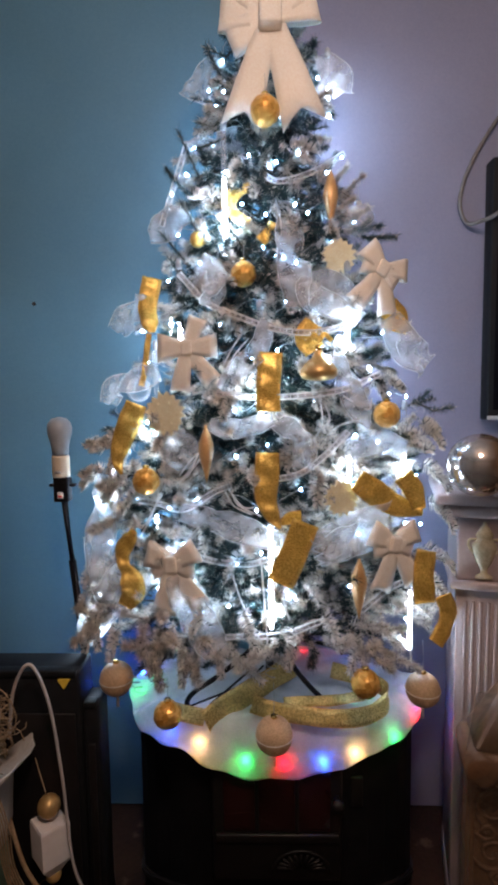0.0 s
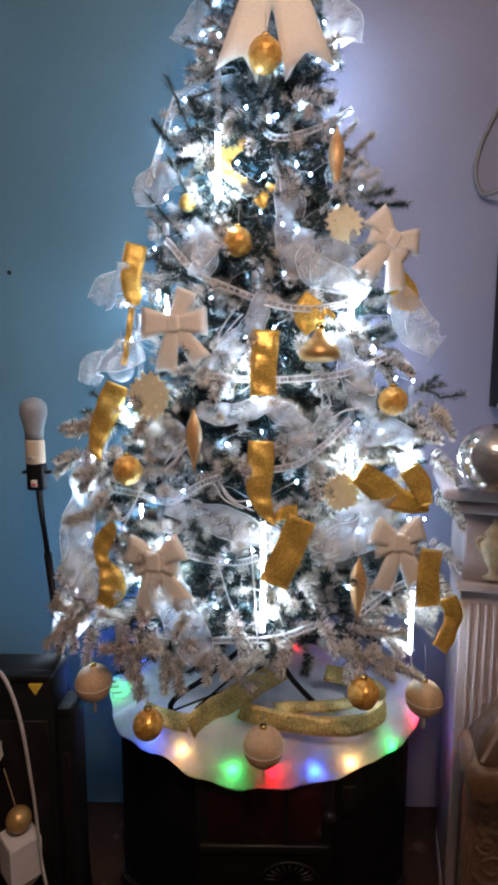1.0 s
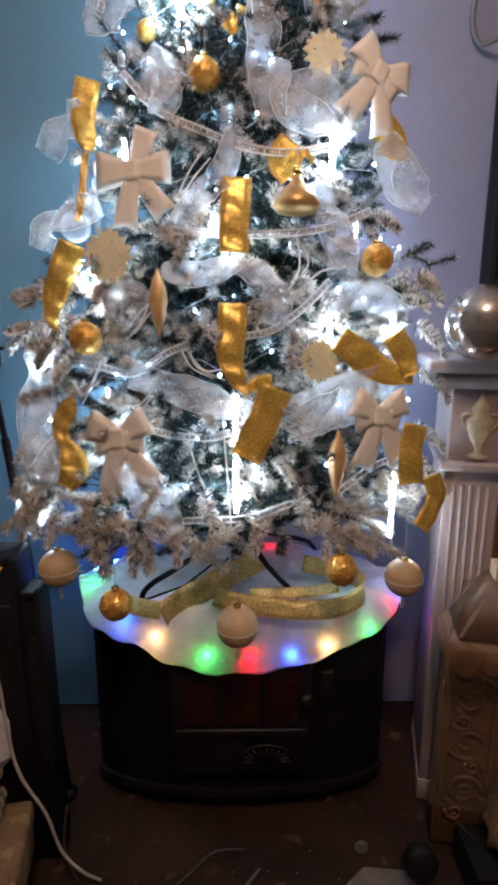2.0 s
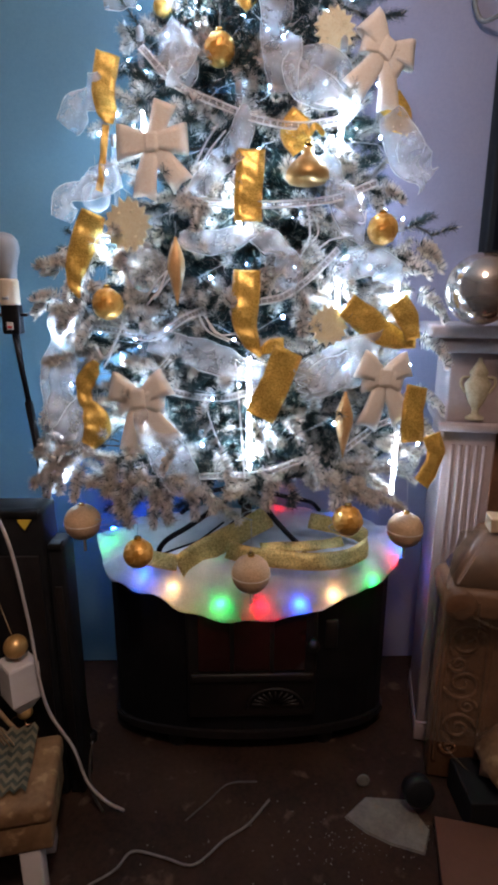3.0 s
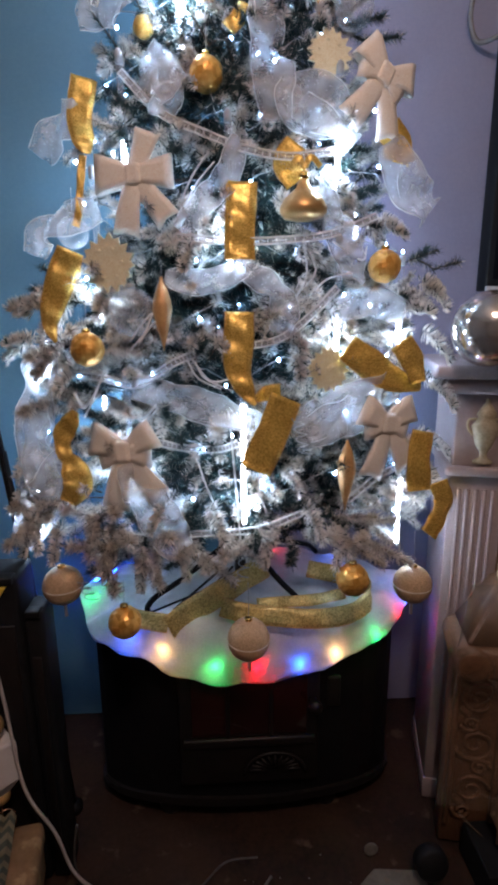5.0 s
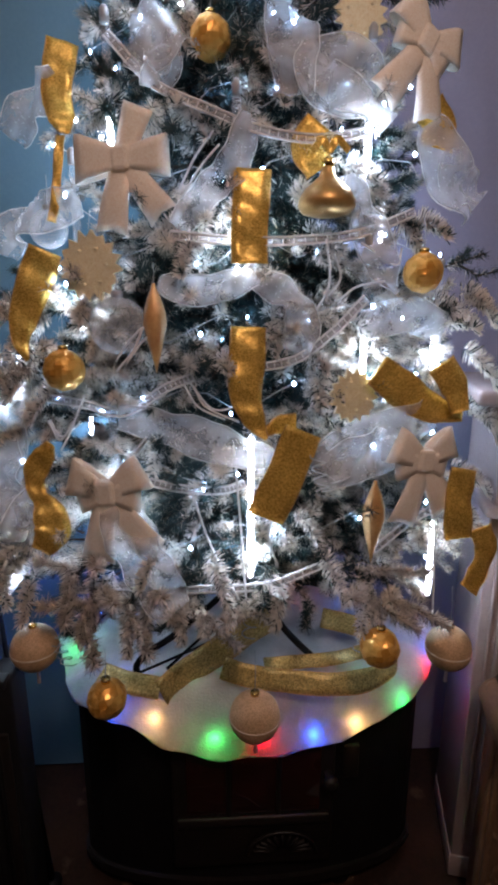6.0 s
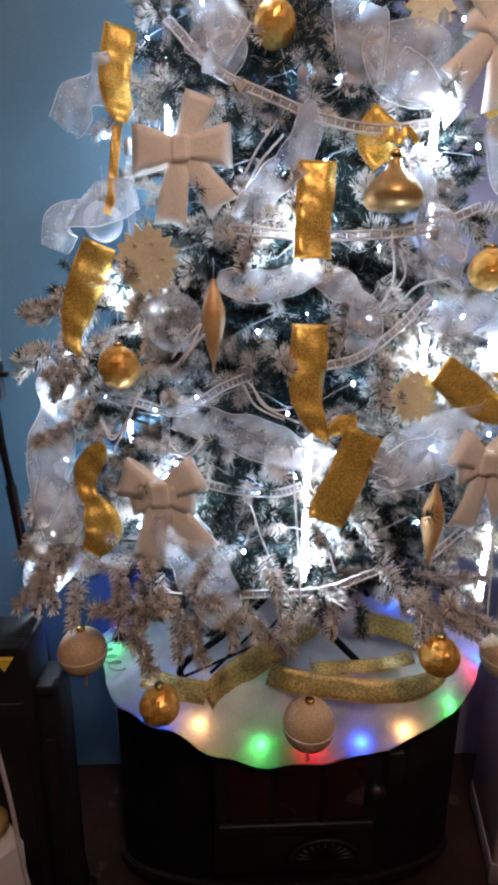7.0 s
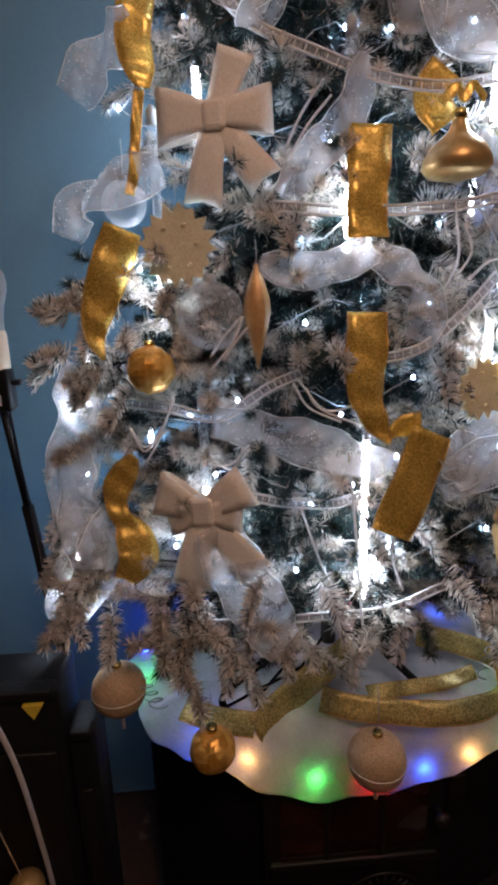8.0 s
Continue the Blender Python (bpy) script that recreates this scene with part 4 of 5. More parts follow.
white_cord([(-0.326, 0.133, 1.089), (-0.306, 0.123, 1.059), (-0.277, 0.121, 1.096)])
white_cord([(-0.218, 0.099, 1.044), (-0.188, 0.094, 1.044), (-0.164, 0.094, 1.069)])
white_cord([(-0.103, 0.100, 1.149), (-0.083, 0.093, 1.117), (-0.041, 0.087, 1.097)])
white_cord([(-0.210, 0.118, 1.169), (-0.182, 0.118, 1.201), (-0.165, 0.121, 1.237)])
white_cord([(-0.194, 0.117, 1.180), (-0.167, 0.118, 1.215), (-0.148, 0.118, 1.229)])
white_cord([(-0.105, 0.146, 1.439), (-0.082, 0.151, 1.483), (-0.054, 0.156, 1.521)])
white_cord([(-0.102, 0.144, 1.426), (-0.076, 0.148, 1.467), (-0.045, 0.152, 1.502)])
white_cord([(0.130, 0.134, 1.347), (0.141, 0.130, 1.312), (0.123, 0.123, 1.284)])
white_cord([(0.214, 0.141, 1.307), (0.167, 0.131, 1.298), (0.138, 0.124, 1.276)])
white_cord([(-0.087, 0.097, 1.143), (-0.070, 0.092, 1.116), (-0.019, 0.086, 1.093)])
white_cord([(0.174, 0.143, 1.365), (0.232, 0.148, 1.332), (0.243, 0.155, 1.358)])
white_cord([(-0.262, 0.123, 1.132), (-0.285, 0.120, 1.078), (-0.306, 0.120, 1.041)])
white_cord([(-0.210, 0.120, 1.185), (-0.189, 0.121, 1.214), (-0.167, 0.121, 1.236)])
white_cord([(0.037, 0.065, 0.958), (0.026, 0.057, 0.913), (0.041, 0.050, 0.863)])
sheer_ribbon([(-0.217, 0.088, 0.959), (-0.193, 0.075, 0.904), (-0.162, 0.061, 0.849), (-0.125, 0.046, 0.789)], 0.075)
sheer_ribbon([(-0.407, 0.166, 1.051), (-0.417, 0.159, 0.985), (-0.409, 0.145, 0.918), (-0.403, 0.136, 0.877)], 0.05)
gold_bauble((-0.001, 0.175, 2.018), 0.034)
gold_bauble((-0.056, 0.200, 1.659), 0.031)
gold_bauble((0.275, 0.142, 1.320), 0.031)
gold_bauble((-0.290, 0.121, 1.171), 0.032)
gold_bauble((-0.172, 0.262, 1.759), 0.02)
clear_bauble((0.227, 0.257, 1.797), 0.038)
clear_bauble((-0.207, 0.143, 1.238), 0.045)
clear_bauble((0.107, 0.291, 1.971), 0.035)
clear_bauble((-0.317, 0.194, 1.387), 0.03)
bell_bauble((0.117, 0.140, 1.434))
teardrop((0.158, 0.246, 1.843), 0.14)
teardrop((-0.147, 0.120, 1.234), 0.135)
teardrop((0.204, 0.091, 0.920), 0.145)
foam_bow((-0.190, 0.168, 1.482), 0.113, 4, 1)
foam_bow((-0.228, 0.100, 0.980), 0.128, 4, 0)
foam_bow((0.275, 0.217, 1.667), 0.122, -28, 0)
foam_bow((0.286, 0.117, 1.021), 0.122, -6, 0)
snowflake((0.168, 0.121, 1.128), 0.045)
snowflake((0.173, 0.209, 1.699), 0.045)
snowflake((-0.248, 0.161, 1.328), 0.055)
meteor_tube((-0.100, 0.215, 1.855), 0.3, 1.5, 0.6)
meteor_tube((0.001, 0.111, 0.964), 0.3, 1.0, 0.85)
meteor_tube((0.345, 0.178, 0.815), 0.17, 0.8, 0.95)
meteor_tube((0.191, 0.160, 1.238), 0.26, 0.75)
meteor_tube((0.342, 0.240, 1.234), 0.2, 0.7)
meteor_tube((-0.019, 0.161, 1.445), 0.26)
meteor_tube((0.191, 0.198, 1.567), 0.2)
meteor_tube((-0.440, 0.215, 0.835), 0.14, 1.6, 0.7)
meteor_tube((-0.274, 0.200, 1.359), 0.26)
meteor_tube((-0.225, 0.142, 1.014), 0.2)
meteor_tube((0.170, 0.409, 2.193), 0.16)
meteor_tube((-0.400, 0.245, 1.150), 0.14, 1.4, 0.7)
meteor_tube((-0.213, 0.202, 1.561), 0.24)


# big bow at the tree top
t = thing("tree_top_bow", (0.014, 0.215, 2.240), "large beige glitter bow with forked tails at the tree top", "bow")
for side, lift, w in ((-1, 0.015, 0.125), (1, 0.03, 0.115), (-1, -0.045, 0.105), (1, 0.085, 0.10), (-1, 0.09, 0.10)):
    part("loop", bow_loop(w * 0.93, 0.078, lift, side), M_BEIGE, t)
part("knot", box(-0.026, 0.026, -0.050, 0.0, -0.035, 0.035, 0.007), M_BEIGE, t, smooth=False)
part("tail", bow_tail(-0.075, -0.25, 0.045, 0.092, 0.02, 0.045), M_BEIGE, t)
part("tail", bow_tail(0.078, -0.245, 0.05, 0.105, 0.02, 0.045), M_BEIGE, t)

# baubles hanging low, in front of the skirt
gold_bauble((-0.231, -0.001, 0.671), 0.031)
gold_bauble((0.206, 0.020, 0.731), 0.032)
cream_bauble((0.003, 0.018, 0.611), 0.042)
cream_bauble((-0.368, 0.089, 0.704), 0.040)
cream_bauble((0.352, 0.085, 0.680), 0.040)

# curled wires sprung from the lower ornaments
def curl(p, r, length, lean):
    line = [(r * math.cos(k * 0.7), r * math.sin(k * 0.7) * 0.6, -length * k / 36) for k in range(37)]
    line = [(x + lean * z, y, z) for x, y, z in line]
    solo("curled_wire", pipe(line, 0.0011, 5), M_WIRE, p, "silver curled wire spring hanging from the tree", "wire", "curled wires")


curl((-0.335, 0.08, 0.725), 0.012, 0.05, -0.5)
curl((0.005, 0.10, 0.79), 0.012, 0.09, 0.1)
curl((-0.145, 0.09, 0.86), 0.011, 0.08, 0.0)
curl((0.10, 0.07, 1.05), 0.011, 0.08, -0.2)
curl((0.20, 0.08, 0.76), 0.008, 0.08, 0.2)

# ---- skirt and its lights ----
SKX, SKY = 0.012, 0.295


def skirt_edge(a):
    return 0.414 + 0.012 * math.sin(5 * a + 0.6) + 0.006 * math.sin(9 * a), (0.192 if math.sin(a) < 0 else 0.25) + 0.010 * math.sin(6 * a + 1.0)


def skirt_point(a, u):
    rx_, ry_ = skirt_edge(a)
    x, y = rx_ * u * math.cos(a), ry_ * u * math.sin(a)
    drop = max(0.0, u - 0.72) / 0.28
    front = max(0.0, -math.sin(a))
    dip = max(0.0, 1 - abs(a % (2 * math.pi) - 4.72) / 0.75)
    zz = 0.570 - drop ** 1.6 * (0.072 * front ** 0.8 + 0.056 * dip ** 1.3) - 0.012 * drop ** 2 + 0.006 * noise.noise((x * 9, y * 9, 1.0)) + 0.0025 * noise.noise((x * 45, y * 45, 4.0)) + drop * (0.006 * math.sin(11 * a) + 0.004 * math.sin(23 * a + 1.0))
    return Vector((SKX + x, min(SKY + y, WALL_Y - 0.012), zz))


bm = bmesh.new()
NA, NU = 144, 28
top = [[bm.verts.new(skirt_point(2 * math.pi * k / NA, 0.03 + 0.97 * j / NU)) for k in range(NA)] for j in range(NU + 1)]
low = [bm.verts.new(skirt_point(2 * math.pi * k / NA, 1.0) + Vector((0, 0.002, -0.008 - 0.003 * math.cos(k * 0.9)))) for k in range(NA)]
und = [bm.verts.new(skirt_point(2 * math.pi * k / NA, 0.84) + Vector((0, 0.0, -0.05))) for k in range(NA)]
for rows_ in [*zip(top, top[1:]), (top[-1], low), (low, und)]:
    for k in range(NA):
        bm.faces.new((rows_[0][k], rows_[1][k], rows_[1][(k + 1) % NA], rows_[0][(k + 1) % NA]))
bm.faces.new(list(reversed(top[0])))
skirt = thing("tree_skirt", (0, 0, 0), "white fleece tree skirt with coloured rim lights on the stove", "tree skirt")
part("fleece", bm, M_FLEECE, skirt)


def skirt_light(a, u, colour):
    ob = part("light", ball(0.0085, 8, 12), M_GLOW[colour], skirt, colour + " rim light")
    # most lights sit under the fleece and shine through it; those by the wall hang below its rim
    lift = Vector((0, 0.03, -0.006)) if "far" in colour else Vector((0, 0.005, -0.0165))
    ob.matrix_basis = Matrix.Translation(skirt_point(a, u) + lift)


for a, u, c in ((-3.14, 0.93, "green"), (-2.34, 0.915, "blue"), (-2.09, 0.933, "warm"), (-1.78, 0.946, "green"), (-1.53, 0.955, "red"), (-1.29, 0.969, "blue"), (-1.08, 0.972, "warm"),
                (-0.75, 0.985, "green"), (-0.38, 0.985, "red"), (-0.12, 0.98, "blue"), (1.3, 0.8, "red"), (0.7, 0.85, "blue"), (2.9, 0.95, "far blue"), (2.6, 0.99, "far blue")):
    skirt_light(a, u * 0.978, c)

for pts, w, ac in (([(-0.165, 0.135, 0.566), (-0.106, 0.17, 0.592), (-0.021, 0.225, 0.614), (0.06, 0.277, 0.638)], 0.060, (0.6, 0.2, -0.62)),
                   ([(0.165, 0.289, 0.618), (0.235, 0.262, 0.612), (0.290, 0.225, 0.604), (0.292, 0.175, 0.598), (0.240, 0.130, 0.590), (0.166, 0.118, 0.586), (0.082, 0.126, 0.588), (0.0, 0.138, 0.595), (-0.05, 0.158, 0.60)], 0.040, (0.0, 0.55, 1)),
                   ([(0.03, 0.155, 0.606), (0.10, 0.165, 0.602), (0.17, 0.172, 0.602), (0.235, 0.190, 0.604)], 0.024, (0, 0.8, 0.8)),
                   ([(-0.285, 0.185, 0.578), (-0.23, 0.150, 0.582), (-0.165, 0.135, 0.577)], 0.038, (0.2, 0.8, 0.7))):
    p0 = Vector(pts[0])
    edges = ([], [])
    t = thing("skirt_ribbon", p0, "gold glitter ribbon curled on the white skirt", "ribbon", "ribbons on the skirt")
    part("strip", band(smooth_line([Vector(p) - p0 for p in pts]), w, ac, 0.001, 0.004, 3, edges=edges), M_GOLD_DARK, t)
    for e in edges:
        part("wired_edge", pipe(e, 0.001, 5), M_GOLD_SATIN, t)

# ---- stove under the tree ----
stove = thing("stove", (0.01, 0.27, 0), "black cast iron style electric stove with a dark window", "stove")
SW, SF = 0.370, -0.105


def bowed(grow, z0, z1, bevel):
    """A block with a straight back and a front that bows out."""
    bm = bmesh.new()
    plan = [((SW + grow) * math.cos(radians(a)), 0.0 + (0.105 + grow) * math.sin(radians(a)) ** 1 if a > 180 else 0.0) for a in range(180, 361, 10)]
    plan = [(x, max(y, SF - grow)) for x, y in plan] + [(SW + grow, 0.17), (-SW - grow, 0.17)]
    lo, hi = [bm.verts.new((x, y, z0)) for x, y in plan], [bm.verts.new((x, y, z1)) for x, y in plan]
    bm.faces.new(list(reversed(lo)))
    bm.faces.new(hi)
    for k in range(len(plan)):
        bm.faces.new((lo[k], lo[(k + 1) % len(plan)], hi[(k + 1) % len(plan)], hi[k]))
    rim = [e for e in bm.edges if abs(e.verts[0].co.z - e.verts[1].co.z) < 1e-5]
    bmesh.ops.bevel(bm, geom=rim, offset=bevel, segments=2, affect="EDGES")
    return bm


part("body", bowed(0.0, 0.07, 0.52, 0.004), M_BLACK, stove, smooth=False)
part("top_plate", bowed(-0.006, 0.518, 0.538, 0.005), M_BLACK, stove, smooth=False)
part("base_plate", bowed(0.010, 0.05, 0.072, 0.005), M_IRON, stove, smooth=False)
for x, y in ((-SW + 0.07, 0.12), (SW - 0.07, 0.12), (-0.2, -0.05), (0.2, -0.05)):
    leg = part("leg", lathe([(0.026, 0), (0.030, 0.008), (0.018, 0.03), (0.026, 0.052)], 12), M_IRON, stove)
    leg.matrix_basis = Matrix.Translation((x, y, -0.004))
door = part("door", box(-0.165, 0.165, SF - 0.022, SF + 0.03, 0.13, 0.50, 0.008), M_IRON, stove, "dark iron stove door")
part("window", box(-0.135, 0.135, SF - 0.026, SF - 0.020, 0.27, 0.46, 0.003), M_EMBER, door, "dark red glass window")
for x in (-0.05, 0.05):
    part("glazing_bar", box(x - 0.005, x + 0.005, SF - 0.031, SF - 0.025, 0.27, 0.46, 0.002), M_IRON, door)
part("lintel", box(-0.155, 0.155, SF - 0.033, SF - 0.02, 0.245, 0.268, 0.004), M_IRON, door)
fan = bmesh.new()
for k in range(11):
    a = radians(12 + 156 * k / 10)
    pipe([(0.06 + 0.018 * math.cos(a), SF - 0.026, 0.168 + 0.012 * math.sin(a)), (0.06 + 0.062 * math.cos(a), SF - 0.030, 0.168 + 0.046 * math.sin(a))], 0.0035, 6, fan)
part("fan_grille", fan, M_IRON, door, "fan shaped cast grille")
part("fan_rim", pipe([(0.06 + 0.072 * math.cos(radians(a)), SF - 0.028, 0.165 + 0.056 * math.sin(radians(a))) for a in range(0, 181, 10)], 0.004, 6), M_IRON, door)
knob = part("handle", lathe([(0.008, 0), (0.008, 0.02), (0.016, 0.024), (0.016, 0.034), (0.006, 0.04)], 14), M_IRON, door)
knob.matrix_basis = Matrix.Translation((0.150, SF - 0.02, 0.36)) @ Matrix.Rotation(radians(90), 4, "X")
part("side_vent", box(0.190, 0.222, SF + 0.010, SF + 0.04, 0.31, 0.39, 0.003), M_IRON, stove, "worn grey plate")

# ---- black boxes and the lamp on a stand ----
def speaker(name, x0, x1, y0, y1, z1, label, sign):
    t = thing(name, ((x0 + x1) / 2, y0, 0), label, "loudspeaker")
    hw = (x1 - x0) / 2
    part("cabinet", box(-hw, hw, 0, y1 - y0, 0, z1, 0.008), M_PLASTIC, t)
    part("grille", box(-hw + 0.012, hw - 0.012, -0.005, 0.001, 0.05, z1 - 0.10, 0.002), M_IRON, t)
    part("top_lip", box(-hw + 0.006, hw - 0.006, -0.006, 0.02, z1 - 0.012, z1 + 0.004, 0.003), M_PLASTIC, t)
    if sign:
        bm = bmesh.new()
        tri = ((hw - 0.047, z1 - 0.016), (hw - 0.019, z1 - 0.016), (hw - 0.033, z1 - 0.038))
        fr, bk = [bm.verts.new((x, -0.009, q)) for x, q in tri], [bm.verts.new((x, -0.001, q)) for x, q in tri]
        bm.faces.new(fr)
        bm.faces.new(list(reversed(bk)))
        for k in range(3):
            bm.faces.new((fr[k], bk[k], bk[(k + 1) % 3], fr[(k + 1) % 3]))
        bmesh.ops.recalc_face_normals(bm, faces=list(bm.faces))
        part("warning_sticker", bm, M_YELLOW, t, "small yellow triangle sticker", smooth=False)
        for k, (w, zz) in enumerate(((0.05, 0.05), (0.035, 0.062))):
            part("print_line", box(-hw + 0.12, -hw + 0.12 + w, -0.0012, 0.001, z1 - zz - 0.004, z1 - zz), M_GREY, t)
    return t


speaker("loudspeaker", -0.86, -0.442, 0.045, 0.14, 0.745, "black loudspeaker cabinet with a small yellow sticker", True)
speaker("black_box", -0.440, -0.400, 0.05, 0.12, 0.668, "slim black plastic case standing beside the loudspeaker", False)

stand = thing("lamp_stand", (-0.44, 0.225, 0), "black lamp stand with a switched-off bulb on top", "lamp")
part("pole", pipe([(0, 0, 0.0), (-0.046, 0, 0.669), (-0.072, 0, 0.95)], 0.0095, 10), M_BLACK, stand)
part("upper_pole", pipe([(-0.071, 0, 0.94), (-0.089, 0, 1.12)], 0.0062, 10), M_BLACK, stand)
part("foot", lathe([(0.022, -0.006), (0.022, 0.01), (0.012, 0.02)], 20), M_BLACK, stand)
clampp = part("clamp", box(-0.020, 0.020, -0.016, 0.016, -0.02, 0.045, 0.005), M_BLACK, stand, "black clamp")
clampp.matrix_basis = Matrix.Translation((-0.088, 0, 1.125))
for s in (-1, 1):
    part("clamp_wing", box(0.018 if s > 0 else -0.034, 0.034 if s > 0 else -0.018, -0.008, 0.008, 0.018, 0.026, 0.003), M_BLACK, clampp)
part("sticker", box(-0.008, 0.006, -0.0185, -0.015, -0.010, 0.006, 0.001), M_PAPER, clampp, "small white sticker")
part("sticker_print", box(-0.006, 0.004, -0.0198, -0.018, -0.007, -0.002, 0.0005), M_RED, clampp, "red printed bar")
sock = part("socket", lathe([(0.021, 0), (0.022, 0.004), (0.022, 0.05), (0.020, 0.056)], 20), M_SOCKET, stand, "beige socket")
sock.matrix_basis = Matrix.Translation((-0.09, 0, 1.168))
part("print_line", box(-0.008, 0.006, -0.0235, -0.0215, 0.012, 0.018), M_GREY, sock)
bulb = part("light_bulb", lathe([(0.020, 0), (0.021, 0.02), (0.024, 0.035), (0.030, 0.055), (0.031, 0.068), (0.028, 0.082), (0.018, 0.093), (0.004, 0.097)], 24), M_BULB, stand, "frosted white bulb, off")
bulb.matrix_basis = Matrix.Translation((-0.09, 0, 1.224))
part("cable", pipe(smooth_line([(-0.075, -0.012, 1.13), (-0.068, -0.013, 1.0), (-0.060, -0.012, 0.85), (-0.03, -0.012, 0.5)]), 0.0018, 5), M_BLACK, stand)

solo("wall_screw", lathe([(0.006, 0), (0.006, 0.003), (0.003, 0.005)], 10), M_IRON, Matrix.Translation((-0.72, WALL_Y, 1.66)) @ Matrix.Rotation(radians(90), 4, "X"), "small dark screw in the blue wall", "screw")

# ---- cables ----
def cable(points, r, m, label):
    p0 = Vector(points[0])
    solo("cable", pipe(smooth_line([Vector(p) - p0 for p in points], 10), r, 8), m, p0, label, "cable", "cables")


cable([(-0.60, 0.02, 0.60), (-0.567, -0.01, 0.735), (-0.525, -0.018, 0.795), (-0.487, -0.02, 0.709), (-0.465, -0.02, 0.535), (-0.448, -0.02, 0.324), (-0.398, -0.02, 0.205), (-0.372, -0.02, 0.107), (-0.335, -0.015, 0.045), (-0.30, 0.0, 0.0)], 0.0036, M_CABLE, "white mains cable arching down to the floor")
cable([(-0.34, -0.17, 0.0), (-0.291, -0.139, 0.0), (-0.26, -0.10, 0.0), (-0.19, -0.115, 0.0), (-0.123, -0.132, 0.0), (-0.06, -0.08, 0.0), (-0.004, -0.043, 0.0), (0.05, 0.02, 0.0)], 0.0028, M_GREY_CABLE, "grey cable lying on the dusty floor")
cable([(-0.36, 0.0, 0.20), (-0.372, 0.0, 0.12), (-0.368, 0.0, 0.05), (-0.35, 0.0, 0.0)], 0.003, M_DARK_CABLE, "thin grey cable hanging beside the stove")
cable([(0.02, 0.03, 0.045), (-0.05, 0.02, 0.05), (-0.10, -0.0, 0.02), (-0.15, -0.03, 0.0)], 0.002, M_DARK_CABLE, "thin grey wire in front of the stove")
cable([(0.75, 0.545, 2.25), (0.66, 0.545, 2.13), (0.60, 0.545, 2.02), (0.578, 0.545, 1.93), (0.60, 0.545, 1.87), (0.635, 0.50, 1.865), (0.67, 0.478, 1.88), (0.76, 0.475, 1.94), (0.86, 0.478, 2.0)], 0.0062, M_GREY_CABLE, "thick grey cable looped on the wall")

# ---- television ----
tv = thing("television", (0.655, 0.50, 1.285), "black flat television on the wall with a dark glossy screen", "television")
part("casing", box(0, 1.2, 0, 0.055, 0, 0.755, 0.006), M_PLASTIC, tv)
part("screen", box(0.018, 1.182, -0.003, 0.002, 0.03, 0.737, 0.001), M_SCREEN, tv, "dark glossy screen")
part("bottom_trim", box(0.0, 1.2, -0.006, 0.002, 0.0, 0.012, 0.002), M_GREY, tv, "pale silver bottom strip")

# ---- mantelpiece, turned a little towards the tree ----
mantel = thing("mantelpiece", pose(0.465, 0.20, 0, 0, 0, -14), "off-white plaster fireplace surround with fluted pilaster and urn relief", "mantelpiece")
part("shelf", box(-0.055, 1.0, -0.055, 0.26, 1.10, 1.128, 0.008), M_PLASTER, mantel)
part("shelf_moulding", box(-0.035, 1.0, -0.035, 0.25, 1.066, 1.102, 0.012), M_PLASTER, mantel)
part("block", box(0.0, 0.125, -0.012, 0.24, 0.905, 1.068, 0.005), M_PLASTER, mantel)
part("frieze", box(0.125, 1.0, 0.02, 0.22, 0.90, 1.068, 0.003), M_PLASTER, mantel)
part("block_moulding", box(-0.016, 0.14, -0.028, 0.24, 0.885, 0.907, 0.007), M_PLASTER, mantel)
pil = part("pilaster", box(0.0, 0.118, 0.0, 0.22, 0.0, 0.886, 0.004), M_PLASTER, mantel)
for k in range(5):
    part("flute", box(0.018 + 0.018 * k, 0.028 + 0.018 * k, -0.0035, 0.002, 0.10, 0.85, 0.003), M_PLASTER, pil)
part("plinth", box(-0.003, 0.121, -0.004, 0.223, 0.0, 0.06, 0.003), M_PLASTER, mantel)
part("inner_slip", box(0.118, 0.19, 0.03, 0.2, 0.0, 0.90, 0.004), M_CARVED, mantel, "brown inner slip")
urn = part("urn_relief", lathe([(0.020, 0), (0.021, 0.006), (0.008, 0.014), (0.008, 0.026), (0.018, 0.042), (0.027, 0.070), (0.029, 0.084), (0.020, 0.094), (0.017, 0.102), (0.021, 0.108), (0.013, 0.122), (0.005, 0.134), (0.004, 0.142)], 20), M_ANTIQUE, mantel, "antique gold urn relief")
urn.matrix_basis = Matrix.Translation((0.062, -0.014, 0.914)) @ Matrix.Diagonal((1, 0.45, 1, 1))
for s in (-1, 1):
    part("urn_handle", pipe(smooth_line([(s * 0.024, 0, 0.062), (s * 0.036, 0, 0.080), (s * 0.034, 0, 0.096), (s * 0.018, 0, 0.098)]), 0.0035, 6), M_ANTIQUE, urn)

globe = thing("mirror_globe", (0.482, 0.115, 1.129), "mottled silver mirrored glass globe on mantel, warm reflection painted in bronze", "globe")
g = part("glass", ball(0.073, 24, 40), M_MIRROR, globe)
g.matrix_basis = Matrix.Translation((0, 0, 0.073))


